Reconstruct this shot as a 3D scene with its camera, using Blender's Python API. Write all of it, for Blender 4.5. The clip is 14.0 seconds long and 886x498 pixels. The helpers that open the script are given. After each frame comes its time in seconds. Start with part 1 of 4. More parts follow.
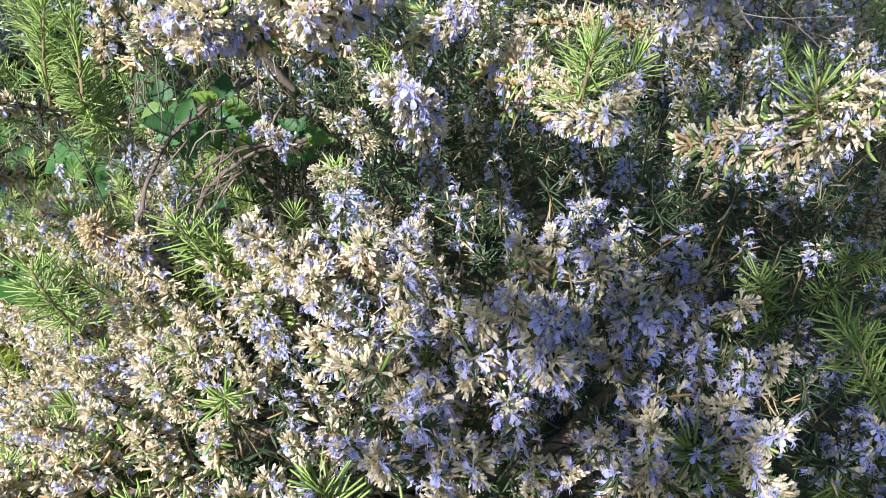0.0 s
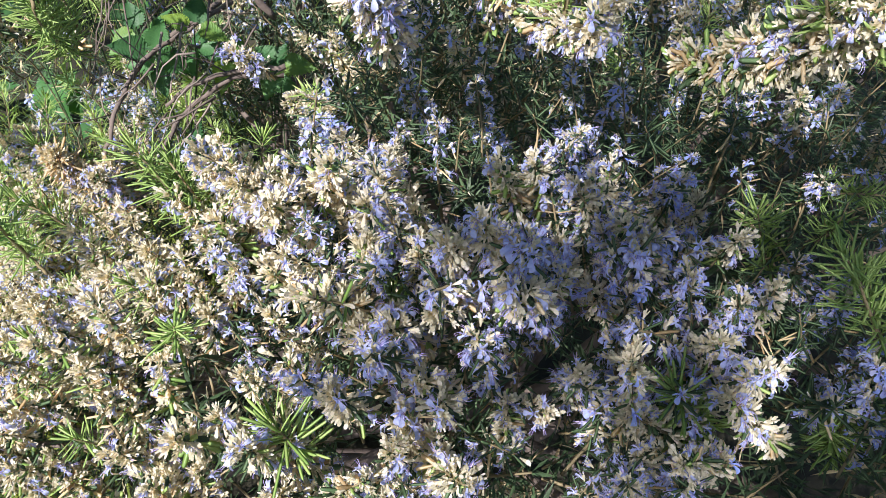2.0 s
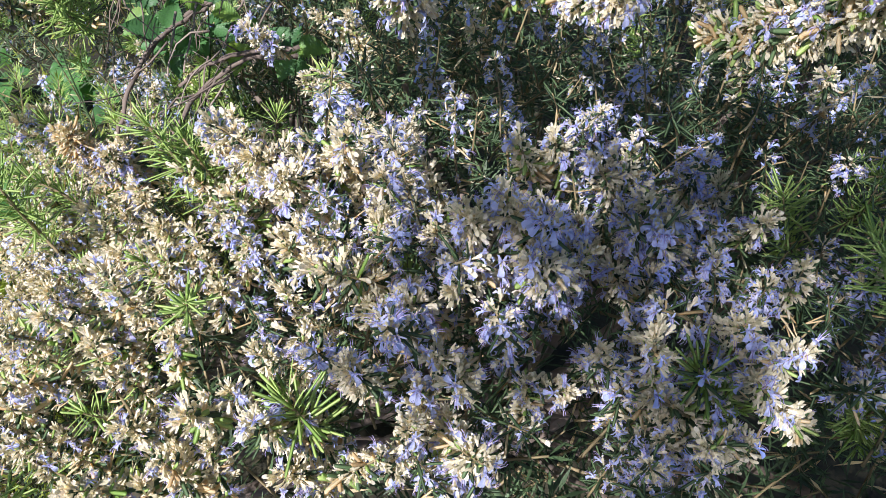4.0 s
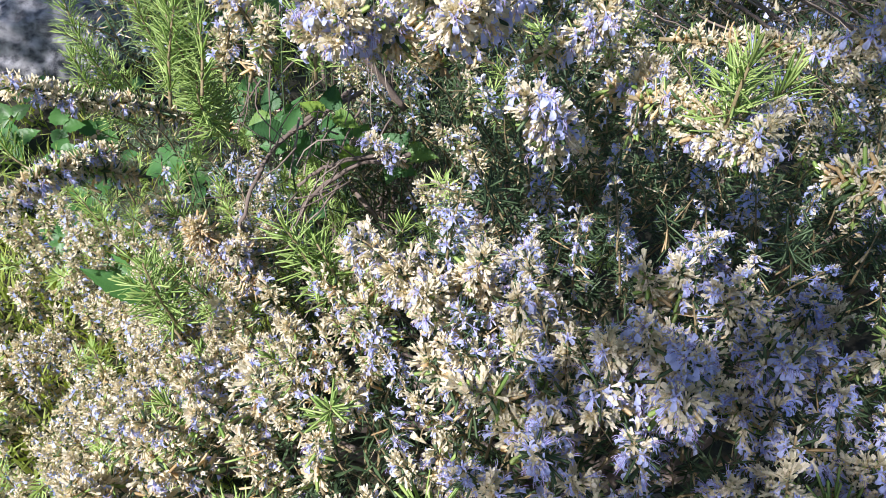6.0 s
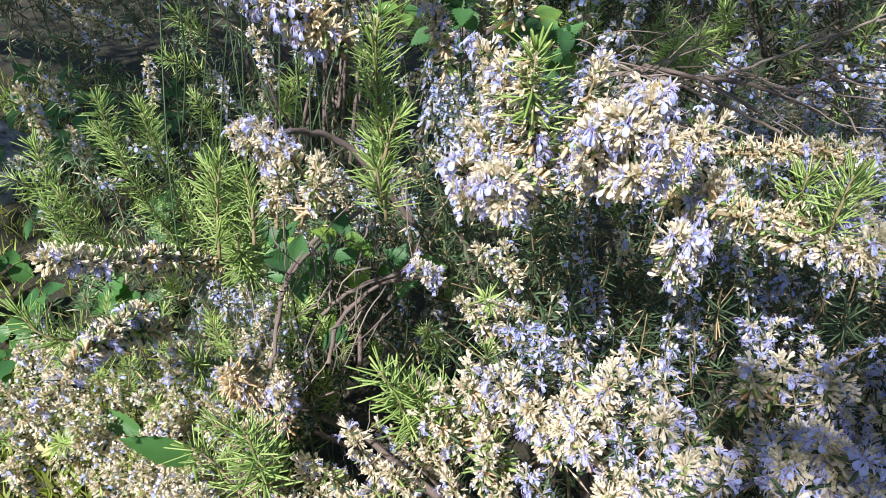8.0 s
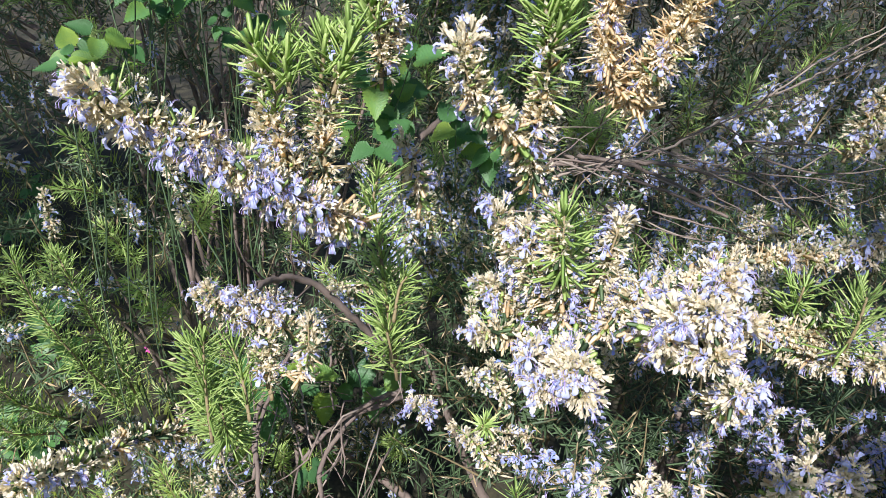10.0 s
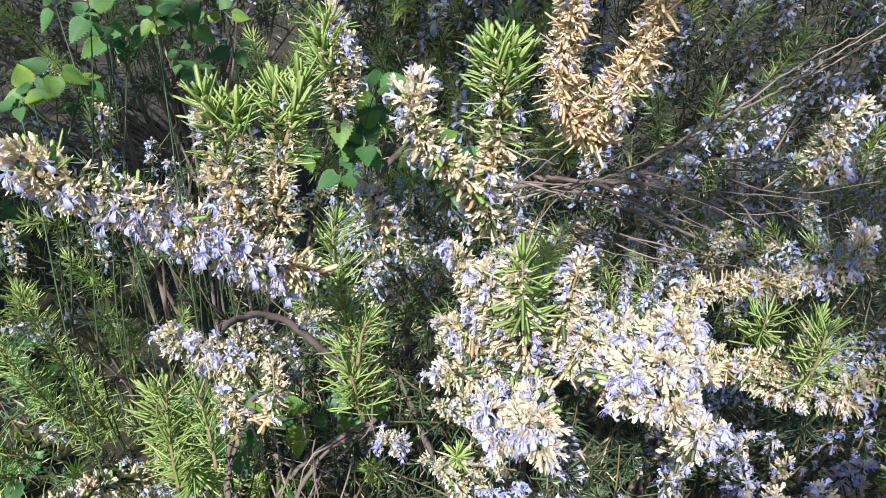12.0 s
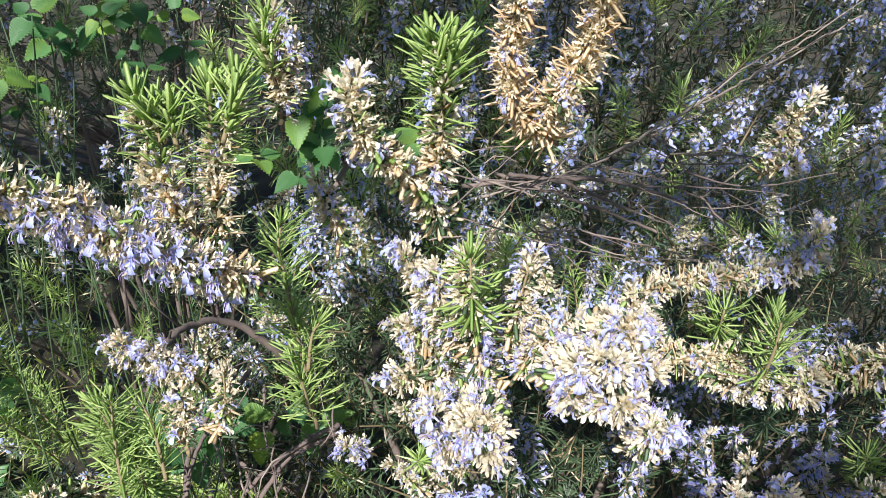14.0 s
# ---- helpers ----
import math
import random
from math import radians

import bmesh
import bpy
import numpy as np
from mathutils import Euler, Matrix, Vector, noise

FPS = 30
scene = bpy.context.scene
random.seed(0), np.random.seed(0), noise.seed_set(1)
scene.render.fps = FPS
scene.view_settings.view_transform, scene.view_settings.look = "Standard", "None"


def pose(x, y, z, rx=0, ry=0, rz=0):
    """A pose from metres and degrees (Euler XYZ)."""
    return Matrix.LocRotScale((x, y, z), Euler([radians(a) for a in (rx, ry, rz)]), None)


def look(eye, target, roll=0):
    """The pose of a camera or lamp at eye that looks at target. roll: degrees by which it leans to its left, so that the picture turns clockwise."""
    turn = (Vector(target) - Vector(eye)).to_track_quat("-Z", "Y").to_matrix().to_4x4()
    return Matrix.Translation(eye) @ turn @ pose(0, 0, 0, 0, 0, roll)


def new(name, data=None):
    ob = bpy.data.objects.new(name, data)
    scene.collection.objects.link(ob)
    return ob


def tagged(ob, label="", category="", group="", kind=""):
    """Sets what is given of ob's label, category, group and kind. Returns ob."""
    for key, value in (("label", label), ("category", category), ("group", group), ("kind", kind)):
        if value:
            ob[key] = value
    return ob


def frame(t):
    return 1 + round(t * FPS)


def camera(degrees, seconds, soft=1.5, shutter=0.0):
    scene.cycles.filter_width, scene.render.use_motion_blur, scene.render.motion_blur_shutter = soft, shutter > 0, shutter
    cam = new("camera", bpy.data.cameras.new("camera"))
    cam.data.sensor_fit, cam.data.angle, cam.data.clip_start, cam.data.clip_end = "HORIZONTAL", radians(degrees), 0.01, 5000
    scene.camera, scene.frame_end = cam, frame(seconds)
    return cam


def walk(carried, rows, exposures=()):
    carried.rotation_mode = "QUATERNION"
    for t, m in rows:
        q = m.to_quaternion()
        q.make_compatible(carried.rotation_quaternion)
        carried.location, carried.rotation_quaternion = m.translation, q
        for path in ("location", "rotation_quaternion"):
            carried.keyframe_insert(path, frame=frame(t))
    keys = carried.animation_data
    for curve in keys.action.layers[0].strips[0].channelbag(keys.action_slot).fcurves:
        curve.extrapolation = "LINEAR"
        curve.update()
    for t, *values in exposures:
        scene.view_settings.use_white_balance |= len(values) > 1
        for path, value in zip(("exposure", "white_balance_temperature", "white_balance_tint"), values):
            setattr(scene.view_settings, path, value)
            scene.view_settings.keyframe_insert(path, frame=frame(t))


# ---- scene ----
cam = camera(61.7, 14.0, soft=0.55)
PATH = [
    (0, (0.083, 0.078, 0.929), (-0.023, 1.663, -0.286), 2.4),
    (0.5, (0.086, 0.078, 0.923), (-0.015, 1.656, -0.302), 2.6),
    (1, (0.089, 0.08, 0.91), (-0.011, 1.638, -0.34), 2.6),
    (1.5, (0.094, 0.088, 0.901), (-0.012, 1.621, -0.379), 2.6),
    (2, (0.1, 0.098, 0.899), (-0.001, 1.595, -0.423), 2.8),
    (2.2, (0.097, 0.1, 0.896), (0.009, 1.584, -0.442), 2.9),
    (4.3, (0.096, 0.098, 0.883), (-0.047, 1.585, -0.446), 2.7),
    (4.5, (0.093, 0.099, 0.882), (-0.064, 1.6, -0.43), 2.7),
    (5, (0.082, 0.095, 0.891), (-0.117, 1.623, -0.385), 2.5),
    (5.5, (0.067, 0.094, 0.905), (-0.186, 1.652, -0.323), 2.0),
    (6, (0.054, 0.087, 0.911), (-0.249, 1.687, -0.25), 2.2),
    (6.5, (0.02, 0.089, 0.915), (-0.301, 1.71, -0.211), 2.2),
    (7, (-0.006, 0.092, 0.924), (-0.276, 1.756, -0.153), 3.0),
    (7.5, (-0.048, 0.092, 0.931), (-0.171, 1.792, -0.116), 2.6),
    (7.7, (-0.065, 0.084, 0.938), (-0.143, 1.799, -0.087), 1.7),
    (9.8, (-0.182, 0.141, 1.001), (0.14, 1.896, 0.098), -1.7),
    (10, (-0.18, 0.147, 1.012), (0.156, 1.896, 0.102), -1.8),
    (10.5, (-0.168, 0.153, 1.023), (0.185, 1.905, 0.126), -2.6),
    (11, (-0.165, 0.157, 1.028), (0.201, 1.906, 0.131), -2.8),
    (11.5, (-0.164, 0.156, 1.031), (0.207, 1.901, 0.127), -2.9),
    (12, (-0.162, 0.158, 1.032), (0.218, 1.9, 0.127), -2.9),
    (12.5, (-0.158, 0.159, 1.033), (0.246, 1.896, 0.128), -3.0),
    (13, (-0.154, 0.16, 1.031), (0.266, 1.894, 0.128), -3.0),
    (13.5, (-0.148, 0.162, 1.034), (0.281, 1.892, 0.127), -3.2),
    (14, (-0.142, 0.163, 1.025), (0.292, 1.892, 0.12), -3.3),
]
walk(cam, [(t, look(eye, target, roll)) for t, eye, target, roll in PATH], [(0, 0.85, 5930, 16), (7.5, 0.76, 5930, 16), (10, 0.74, 5930, 16), (14, 0.74, 5930, 16)])

# ---------- light ----------
SUN = Vector((-0.32, -0.66, 0.68)).normalized()
world = bpy.data.worlds.new("sky")
scene.world = world
world.use_nodes = True
wn = world.node_tree
sky = wn.nodes.new("ShaderNodeTexSky")
sky.sky_type = "NISHITA"
sky.sun_disc = False
sky.sun_elevation = math.asin(SUN.z)
sky.sun_rotation = math.atan2(SUN.x, SUN.y)
wn.links.new(sky.outputs[0], wn.nodes["Background"].inputs[0])
wn.nodes["Background"].inputs[1].default_value = 0.062
sun = new("sun", bpy.data.lights.new("sun", "SUN"))
sun.data.energy, sun.data.angle, sun.data.color = 5.0, radians(0.5), (1.0, 0.93, 0.84)
sun.matrix_world = look(SUN * 20, (0, 0, 0))


# ---------- materials ----------
def material(name, dark, light, rough=0.5, glow=0.0, through_tint=None, scale=90.0, bump=0.15, by_object=False, spec=0.4, pieces=1.0, third=None):
    """A node material: colour varies piece by piece and with two sizes of noise; glow is the share of light that shines through."""
    mat = bpy.data.materials.new(name)
    mat.use_nodes = True
    nt = mat.node_tree
    n, l = nt.nodes, nt.links
    bsdf, out = n["Principled BSDF"], n["Material Output"]
    where = n.new("ShaderNodeNewGeometry")
    coord = n.new("ShaderNodeTexCoord")
    fine, wide = n.new("ShaderNodeTexNoise"), n.new("ShaderNodeTexNoise")
    fine.inputs["Scale"].default_value, wide.inputs["Scale"].default_value = scale * 6, scale * 0.35
    fine.inputs["Detail"].default_value = 3
    for t in (fine, wide):
        l.new(coord.outputs["Object"], t.inputs["Vector"])
    piece = where.outputs["Random Per Island"]
    if by_object:
        piece = n.new("ShaderNodeObjectInfo").outputs["Random"]
    a = n.new("ShaderNodeMath")
    a.operation = "MULTIPLY_ADD"
    l.new(fine.outputs[0], a.inputs[0])
    a.inputs[1].default_value = 0.35
    if pieces:
        l.new(piece, a.inputs[2])
    else:
        a.inputs[2].default_value = 0.0
    b = n.new("ShaderNodeMath")
    b.operation = "MULTIPLY_ADD"
    l.new(wide.outputs[0], b.inputs[0])
    b.inputs[1].default_value = 0.6
    l.new(a.outputs[0], b.inputs[2])
    c = n.new("ShaderNodeMapRange")
    c.inputs["From Min"].default_value, c.inputs["From Max"].default_value = (0.25, 1.65) if pieces else (0.36, 0.6)
    l.new(b.outputs[0], c.inputs["Value"])
    mix = n.new("ShaderNodeMix")
    mix.data_type = "RGBA"
    mix.inputs["A"].default_value, mix.inputs["B"].default_value = (*dark, 1), (*light, 1)
    l.new(c.outputs[0], mix.inputs["Factor"])
    tone = mix.outputs["Result"]
    if third:
        ramp = n.new("ShaderNodeValToRGB")
        ramp.color_ramp.elements[0].color, ramp.color_ramp.elements[1].color = (*dark, 1), (*third, 1)
        ramp.color_ramp.elements.new(0.6).color = (*light, 1)
        l.new(c.outputs[0], ramp.inputs[0])
        tone = ramp.outputs[0]
    l.new(tone, bsdf.inputs["Base Color"])
    bsdf.inputs["Roughness"].default_value = rough
    bsdf.inputs["Specular IOR Level"].default_value = spec
    relief = n.new("ShaderNodeBump")
    relief.inputs["Strength"].default_value = bump
    relief.inputs["Distance"].default_value = 0.001
    l.new(fine.outputs[0], relief.inputs["Height"])
    l.new(relief.outputs[0], bsdf.inputs["Normal"])
    if glow:
        trans, both = n.new("ShaderNodeBsdfTranslucent"), n.new("ShaderNodeMixShader")
        tint = n.new("ShaderNodeMix")
        tint.data_type, tint.blend_type = "RGBA", "MULTIPLY"
        tint.inputs["Factor"].default_value = 1.0
        tint.inputs["B"].default_value = (*(through_tint or (1, 1, 1)), 1)
        l.new(tone, tint.inputs["A"])
        l.new(tint.outputs["Result"], trans.inputs["Color"])
        both.inputs[0].default_value = glow
        l.new(bsdf.outputs[0], both.inputs[1])
        l.new(trans.outputs[0], both.inputs[2])
        l.new(both.outputs[0], out.inputs["Surface"])
    return mat


LEAF_GREEN = material("leaf_green", (0.175, 0.31, 0.06), (0.5, 0.62, 0.225), 0.42, 0.34, (1.4, 1.5, 0.7), spec=0.5)
# olive with shade put into its dark end, to deepen gaps between sprigs
LEAF_OLIVE_DARKENED = material("leaf_olive_darkened", (0.009, 0.022, 0.01), (0.108, 0.175, 0.078), 0.5, 0.1, (1.2, 1.3, 0.8), spec=0.3)
LEAF_DRY = material("leaf_dry", (0.46, 0.33, 0.15), (0.8, 0.69, 0.46), 0.65, 0.45, (1.3, 1.12, 0.65), third=(0.93, 0.88, 0.73))
LEAF_UNDER = material("leaf_underside", (0.15, 0.18, 0.12), (0.32, 0.35, 0.24), 0.85, 0.15)
CALYX = material("calyx", (0.41, 0.39, 0.26), (0.82, 0.77, 0.61), 0.85, 0.4, (1.22, 1.12, 0.76), scale=130, bump=0.5, third=(0.95, 0.885, 0.84))
PETAL = material("petal", (0.29, 0.42, 0.97), (0.78, 0.78, 0.98), 0.6, 0.42, scale=60)
STAMEN = material("stamen", (0.3, 0.22, 0.55), (0.6, 0.55, 0.8), 0.5, 0.2)
STEM = material("green_stem", (0.12, 0.1, 0.05), (0.3, 0.24, 0.13), 0.7)
WOOD = material("bark", (0.045, 0.036, 0.03), (0.27, 0.215, 0.18), 0.85, scale=60, bump=0.6)
WOOD_PALE = material("dead_bark", (0.14, 0.115, 0.09), (0.34, 0.29, 0.24), 0.85, scale=60, bump=0.6)
BRAMBLE = material("bramble_leaf", (0.035, 0.1, 0.04), (0.1, 0.24, 0.08), 0.45, 0.35, (1.6, 1.7, 0.5), by_object=True, bump=0.5, third=(0.3, 0.42, 0.05))
DOCK = material("dock_leaf", (0.05, 0.15, 0.05), (0.1, 0.24, 0.06), 0.4, 0.35, (1.6, 1.6, 0.5), by_object=True, bump=0.3)
GRASS = material("grass_blade", (0.17, 0.23, 0.04), (0.42, 0.48, 0.12), 0.5, 0.4, (1.5, 1.5, 0.6))
SOIL = material("soil", (0.014, 0.014, 0.009), (0.06, 0.055, 0.03), 0.95, scale=20, bump=1.0, pieces=0)
STONE = material("stone", (0.06, 0.065, 0.08), (0.52, 0.52, 0.55), 0.9, scale=110, bump=1.0, pieces=0)
YELLOW = material("yellow_leaf", (0.5, 0.42, 0.12), (0.7, 0.62, 0.3), 0.6, 0.3)
PINK = material("pink_petal", (0.5, 0.05, 0.3), (0.65, 0.12, 0.42), 0.5, 0.3)


# ---------- mesh helpers ----------
class Shape:
    """Triangles with a material slot each, gathered piece by piece."""

    def __init__(self):
        self.v, self.f, self.m, self.n = [], [], [], 0

    def add(self, v, f, m=0):
        v, f = np.asarray(v, float).reshape(-1, 3), np.asarray(f, int).reshape(-1, 3)
        self.v.append(v)
        self.f.append(f + self.n)
        self.m.append(np.broadcast_to(m, len(f)))
        self.n += len(v)

    def arrays(self):
        if not self.v:
            return np.zeros((0, 3)), np.zeros((0, 3), int), np.zeros(0, int)
        return np.concatenate(self.v), np.concatenate(self.f), np.concatenate(self.m)


def mesh_of(name, v, f, m, mats, smooth=True):
    me = bpy.data.meshes.new(name)
    me.vertices.add(len(v))
    me.vertices.foreach_set("co", np.asarray(v, np.float32).ravel())
    me.loops.add(len(f) * 3)
    me.loops.foreach_set("vertex_index", np.asarray(f, np.int32).ravel())
    me.polygons.add(len(f))
    me.polygons.foreach_set("loop_start", np.arange(0, len(f) * 3, 3, dtype=np.int32))
    me.polygons.foreach_set("material_index", np.asarray(m, np.int32))
    me.polygons.foreach_set("use_smooth", np.full(len(f), smooth))
    for mat in mats:
        me.materials.append(mat)
    me.update(calc_edges=True)
    me.validate()
    return me


def part(name, me, parent, label="", m=None, kind=""):
    ob = new(name, me)
    ob.parent = parent
    if m is not None:
        ob.matrix_basis = m
    return tagged(ob, label, kind=kind)


def thing(name, place, label, category, group="", kind=""):
    ob = new(name)
    ob.location = place
    ob.empty_display_size = 0.05
    return tagged(ob, label, category, group, kind)


def unit(v):
    return v / np.maximum(np.linalg.norm(v, axis=-1, keepdims=True), 1e-9)


def curve(points, step=0.004):
    """Points evenly spaced along a smooth line through the given ones."""
    p = np.asarray(points, float)
    p = np.vstack([2 * p[0] - p[1], p, 2 * p[-1] - p[-2]])
    out = []
    for a, b, c, d in zip(p, p[1:], p[2:], p[3:]):
        t = np.linspace(0, 1, 13)[:-1, None]
        out.append(0.5 * (2 * b + (c - a) * t + (2 * a - 5 * b + 4 * c - d) * t**2 + (3 * b - a - 3 * c + d) * t**3))
    line = np.vstack([*out, p[-2:-1]])
    along = np.concatenate([[0], np.cumsum(np.linalg.norm(np.diff(line, axis=0), axis=1))])
    s = np.linspace(0, along[-1], max(4, int(along[-1] / step) + 1))
    return np.stack([np.interp(s, along, line[:, i]) for i in range(3)], 1), s


def axes_along(line):
    """For each point of a line its direction and a side that turns as little as may be."""
    d = unit(np.gradient(line, axis=0))
    side = np.zeros_like(d)
    s = np.cross(d[0], (0.31, 0.2, 0.93))
    for i, t in enumerate(d):
        s = s - t * (s @ t)
        s = s / max(np.linalg.norm(s), 1e-9)
        side[i] = s
    return d, side, np.cross(d, side)


def tube(shape, line, r0, r1, sides=5, slot=0, rough=0.0, rng=None):
    d, s, u = axes_along(line)
    k = len(line)
    r = np.linspace(r0, r1, k)[:, None]
    if rough:
        r = r * (1 + rough * rng.uniform(-1, 1, (k, sides)))
    else:
        r = np.repeat(r, sides, 1)
    a = np.arange(sides) * 2 * np.pi / sides
    v = line[:, None] + r[..., None] * (np.cos(a)[None, :, None] * s[:, None] + np.sin(a)[None, :, None] * u[:, None])
    i, j = np.meshgrid(np.arange(k - 1), np.arange(sides), indexing="ij")
    p, q = i * sides + j, i * sides + (j + 1) % sides
    f = np.concatenate([np.stack([p, q, q + sides], -1).reshape(-1, 3), np.stack([p, q + sides, p + sides], -1).reshape(-1, 3)])
    tip = np.arange(1, sides - 1)
    f = np.concatenate([f, np.stack([0 * tip, tip + 1, tip], -1), np.stack([0 * tip, tip, tip + 1], -1) + (k - 1) * sides])
    shape.add(v.reshape(-1, 3), f, slot)


# ---------- pieces of rosemary ----------
def leaf_piece():
    """A narrow leaf with rolled edges: x along, y across, z up; the underside is its own slot."""
    v = []
    for x, w in ((0.0, 0.35), (0.3, 0.95), (0.9, 0.85)):
        v += [(x, -w / 2, -0.28 * w), (x, 0, 0.0), (x, w / 2, -0.28 * w)]
    v.append((1.0, 0, -0.12))
    f = []
    for a in (0, 3):
        f += [(a, a + 3, a + 1), (a + 1, a + 3, a + 4), (a + 1, a + 4, a + 2), (a + 2, a + 4, a + 5)]
    f += [(6, 9, 7), (7, 9, 8)]
    under = []
    for a in (0, 3):
        under += [(a, a + 2, a + 3), (a + 2, a + 5, a + 3)]
    under.append((6, 8, 9))
    return np.array(v), np.array(f + under), np.array([0] * len(f) + [1] * len(under))


def plain_leaf_piece():
    """The same leaf for foliage further off, a folded blade of four faces."""
    v = [(0, 0, 0), (0.5, -0.5, -0.14), (0.5, 0, 0), (0.5, 0.5, -0.14), (1, 0, -0.1)]
    return np.array(v), np.array([(0, 1, 2), (0, 2, 3), (1, 4, 2), (2, 4, 3)]), np.zeros(4, int)


def ribbon(shape, spine, widths, across=(0, 1, 0), slot=0, dip=0.0):
    """A petal: a strip along a spine, three points wide where it has a hollow."""
    spine, across = np.asarray(spine, float), np.asarray(across, float)
    rows = 3 if dip else 2
    v = []
    for p, w in zip(spine, widths):
        v.append(p - across * w / 2)
        if dip:
            v.append(p + np.array((-dip * w, 0, -dip * w * 0.6)))
        v.append(p + across * w / 2)
    f = []
    for i in range(len(spine) - 1):
        for j in range(rows - 1):
            a = i * rows + j
            f += [(a, a + 1, a + rows), (a + 1, a + rows + 1, a + rows)]
    shape.add(v, f, slot)


def bell(s, rings, sides=4, turn=0.785, slot=0):
    """A small open tube along x: rings of (x, radius, drop)."""
    v = [(x, r * math.cos(turn + 2 * math.pi * n / sides), r * math.sin(turn + 2 * math.pi * n / sides) - drop) for x, r, drop in rings for n in range(sides)]
    f = []
    for k in range(len(rings) - 1):
        for n in range(sides):
            a, b = k * sides + n, k * sides + (n + 1) % sides
            f += [(a, b, b + sides), (a, b + sides, a + sides)]
    s.add(v, f, slot)


def calyx_piece():
    """A downy cup along x: a swelling bell with one broad rounded lip above and two blunt teeth below."""
    s = Shape()
    bell(s, [(-0.1, 0.1, 0), (0.72, 0.33, 0)])
    ribbon(s, [(0.64, 0, 0.24), (0.95, 0, 0.33), (1.2, 0, 0.48)], (0.44, 0.56, 0.26))
    for e in (-1, 1):
        ribbon(s, [(0.62, 0.14 * e, -0.22), (1.15, 0.28 * e, -0.46)], (0.34, 0.2), across=(0, 0.9, 0.4 * e))
    v, f, _ = s.arrays()
    return v, f


def corolla_piece():
    """A two-lipped rosemary flower along x with z up: two raised lobes, a broad spoon-shaped lip below with a lobe at each side, two arched stamens."""
    s = Shape()
    ribbon(s, [(0.75, 0, -0.1), (1.3, 0, -0.25), (1.68, 0, -0.6), (1.72, 0, -1.0), (1.5, 0, -1.3)], (0.28, 0.36, 0.7, 0.76, 0.4), dip=0.2)
    for e in (-1, 1):
        ribbon(s, [(0.9, 0.12 * e, 0), (1.3, 0.55 * e, -0.12), (1.32, 0.95 * e, -0.5)], (0.26, 0.34, 0.18), across=(0.5, 0.3 * e, 0.8))
        ribbon(s, [(0.7, 0.1 * e, 0.1), (1.2, 0.2 * e, 0.5), (1.05, 0.45 * e, 1.0)], (0.26, 0.36, 0.2))
        ribbon(s, [(1.0, 0.05 * e, 0.2), (1.7, 0.1 * e, 0.66), (2.3, 0.16 * e, 0.45), (2.5, 0.2 * e, 0.0)], (0.09, 0.07, 0.06, 0.09), slot=1)
    bell(s, [(0.3, 0.15, 0), (1.15, 0.28, 0)], turn=0.0)
    return s.arrays()


def small_flower_piece():
    """A flower for bushes further off."""
    s = Shape()
    ribbon(s, [(0.3, 0, 0), (1.5, 0, -0.3), (1.7, 0, -1.15)], (0.25, 0.75, 0.7))
    for e in (-1, 1):
        ribbon(s, [(0.3, 0.1 * e, 0.1), (1.2, 0.3 * e, 0.45), (1.1, 0.6 * e, 0.9)], (0.2, 0.36, 0.22))
    return s.arrays()


def small_cup_piece():
    """A cup for bushes further off: a bell of three sides with a lip above and one below."""
    s = Shape()
    bell(s, [(0, 0.1, 0), (0.7, 0.36, 0)], 3, 1.571)
    ribbon(s, [(0.65, 0, 0.25), (1.15, 0, 0.45)], (0.6, 0.4))
    ribbon(s, [(0.65, 0, -0.2), (1.15, 0, -0.45)], (0.6, 0.4))
    v, f, _ = s.arrays()
    return v, f


LEAF, CUP, COROLLA = leaf_piece(), calyx_piece(), corolla_piece()
LEAF_FAR, CUP_FAR, COROLLA_FAR = plain_leaf_piece(), small_cup_piece(), small_flower_piece()


def many(shape, piece_v, piece_f, slots, base, ahead, up, size, wide=None, bend=None):
    """Sets a copy of the piece at each base, pointing ahead with its top towards up."""
    base, ahead = np.asarray(base), unit(np.asarray(ahead))
    side = unit(np.cross(np.asarray(up), ahead))
    top = np.cross(ahead, side)
    size = np.asarray(size)[:, None, None]
    wide = size if wide is None else np.asarray(wide)[:, None, None]
    x, y, z = (piece_v[None, :, i, None] for i in range(3))
    v = base[:, None] + x * size * ahead[:, None] + y * wide * side[:, None] + z * wide * top[:, None]
    if bend is not None:
        v = v - (x**2) * size * np.asarray(bend)[:, None, None] * top[:, None]
    k, n = len(base), len(piece_v)
    f = piece_f[None] + (np.arange(k) * n)[:, None, None]
    m = np.tile(slots, k) if np.ndim(slots) == 1 else slots.ravel()
    shape.add(v.reshape(-1, 3), f.reshape(-1, 3), m)


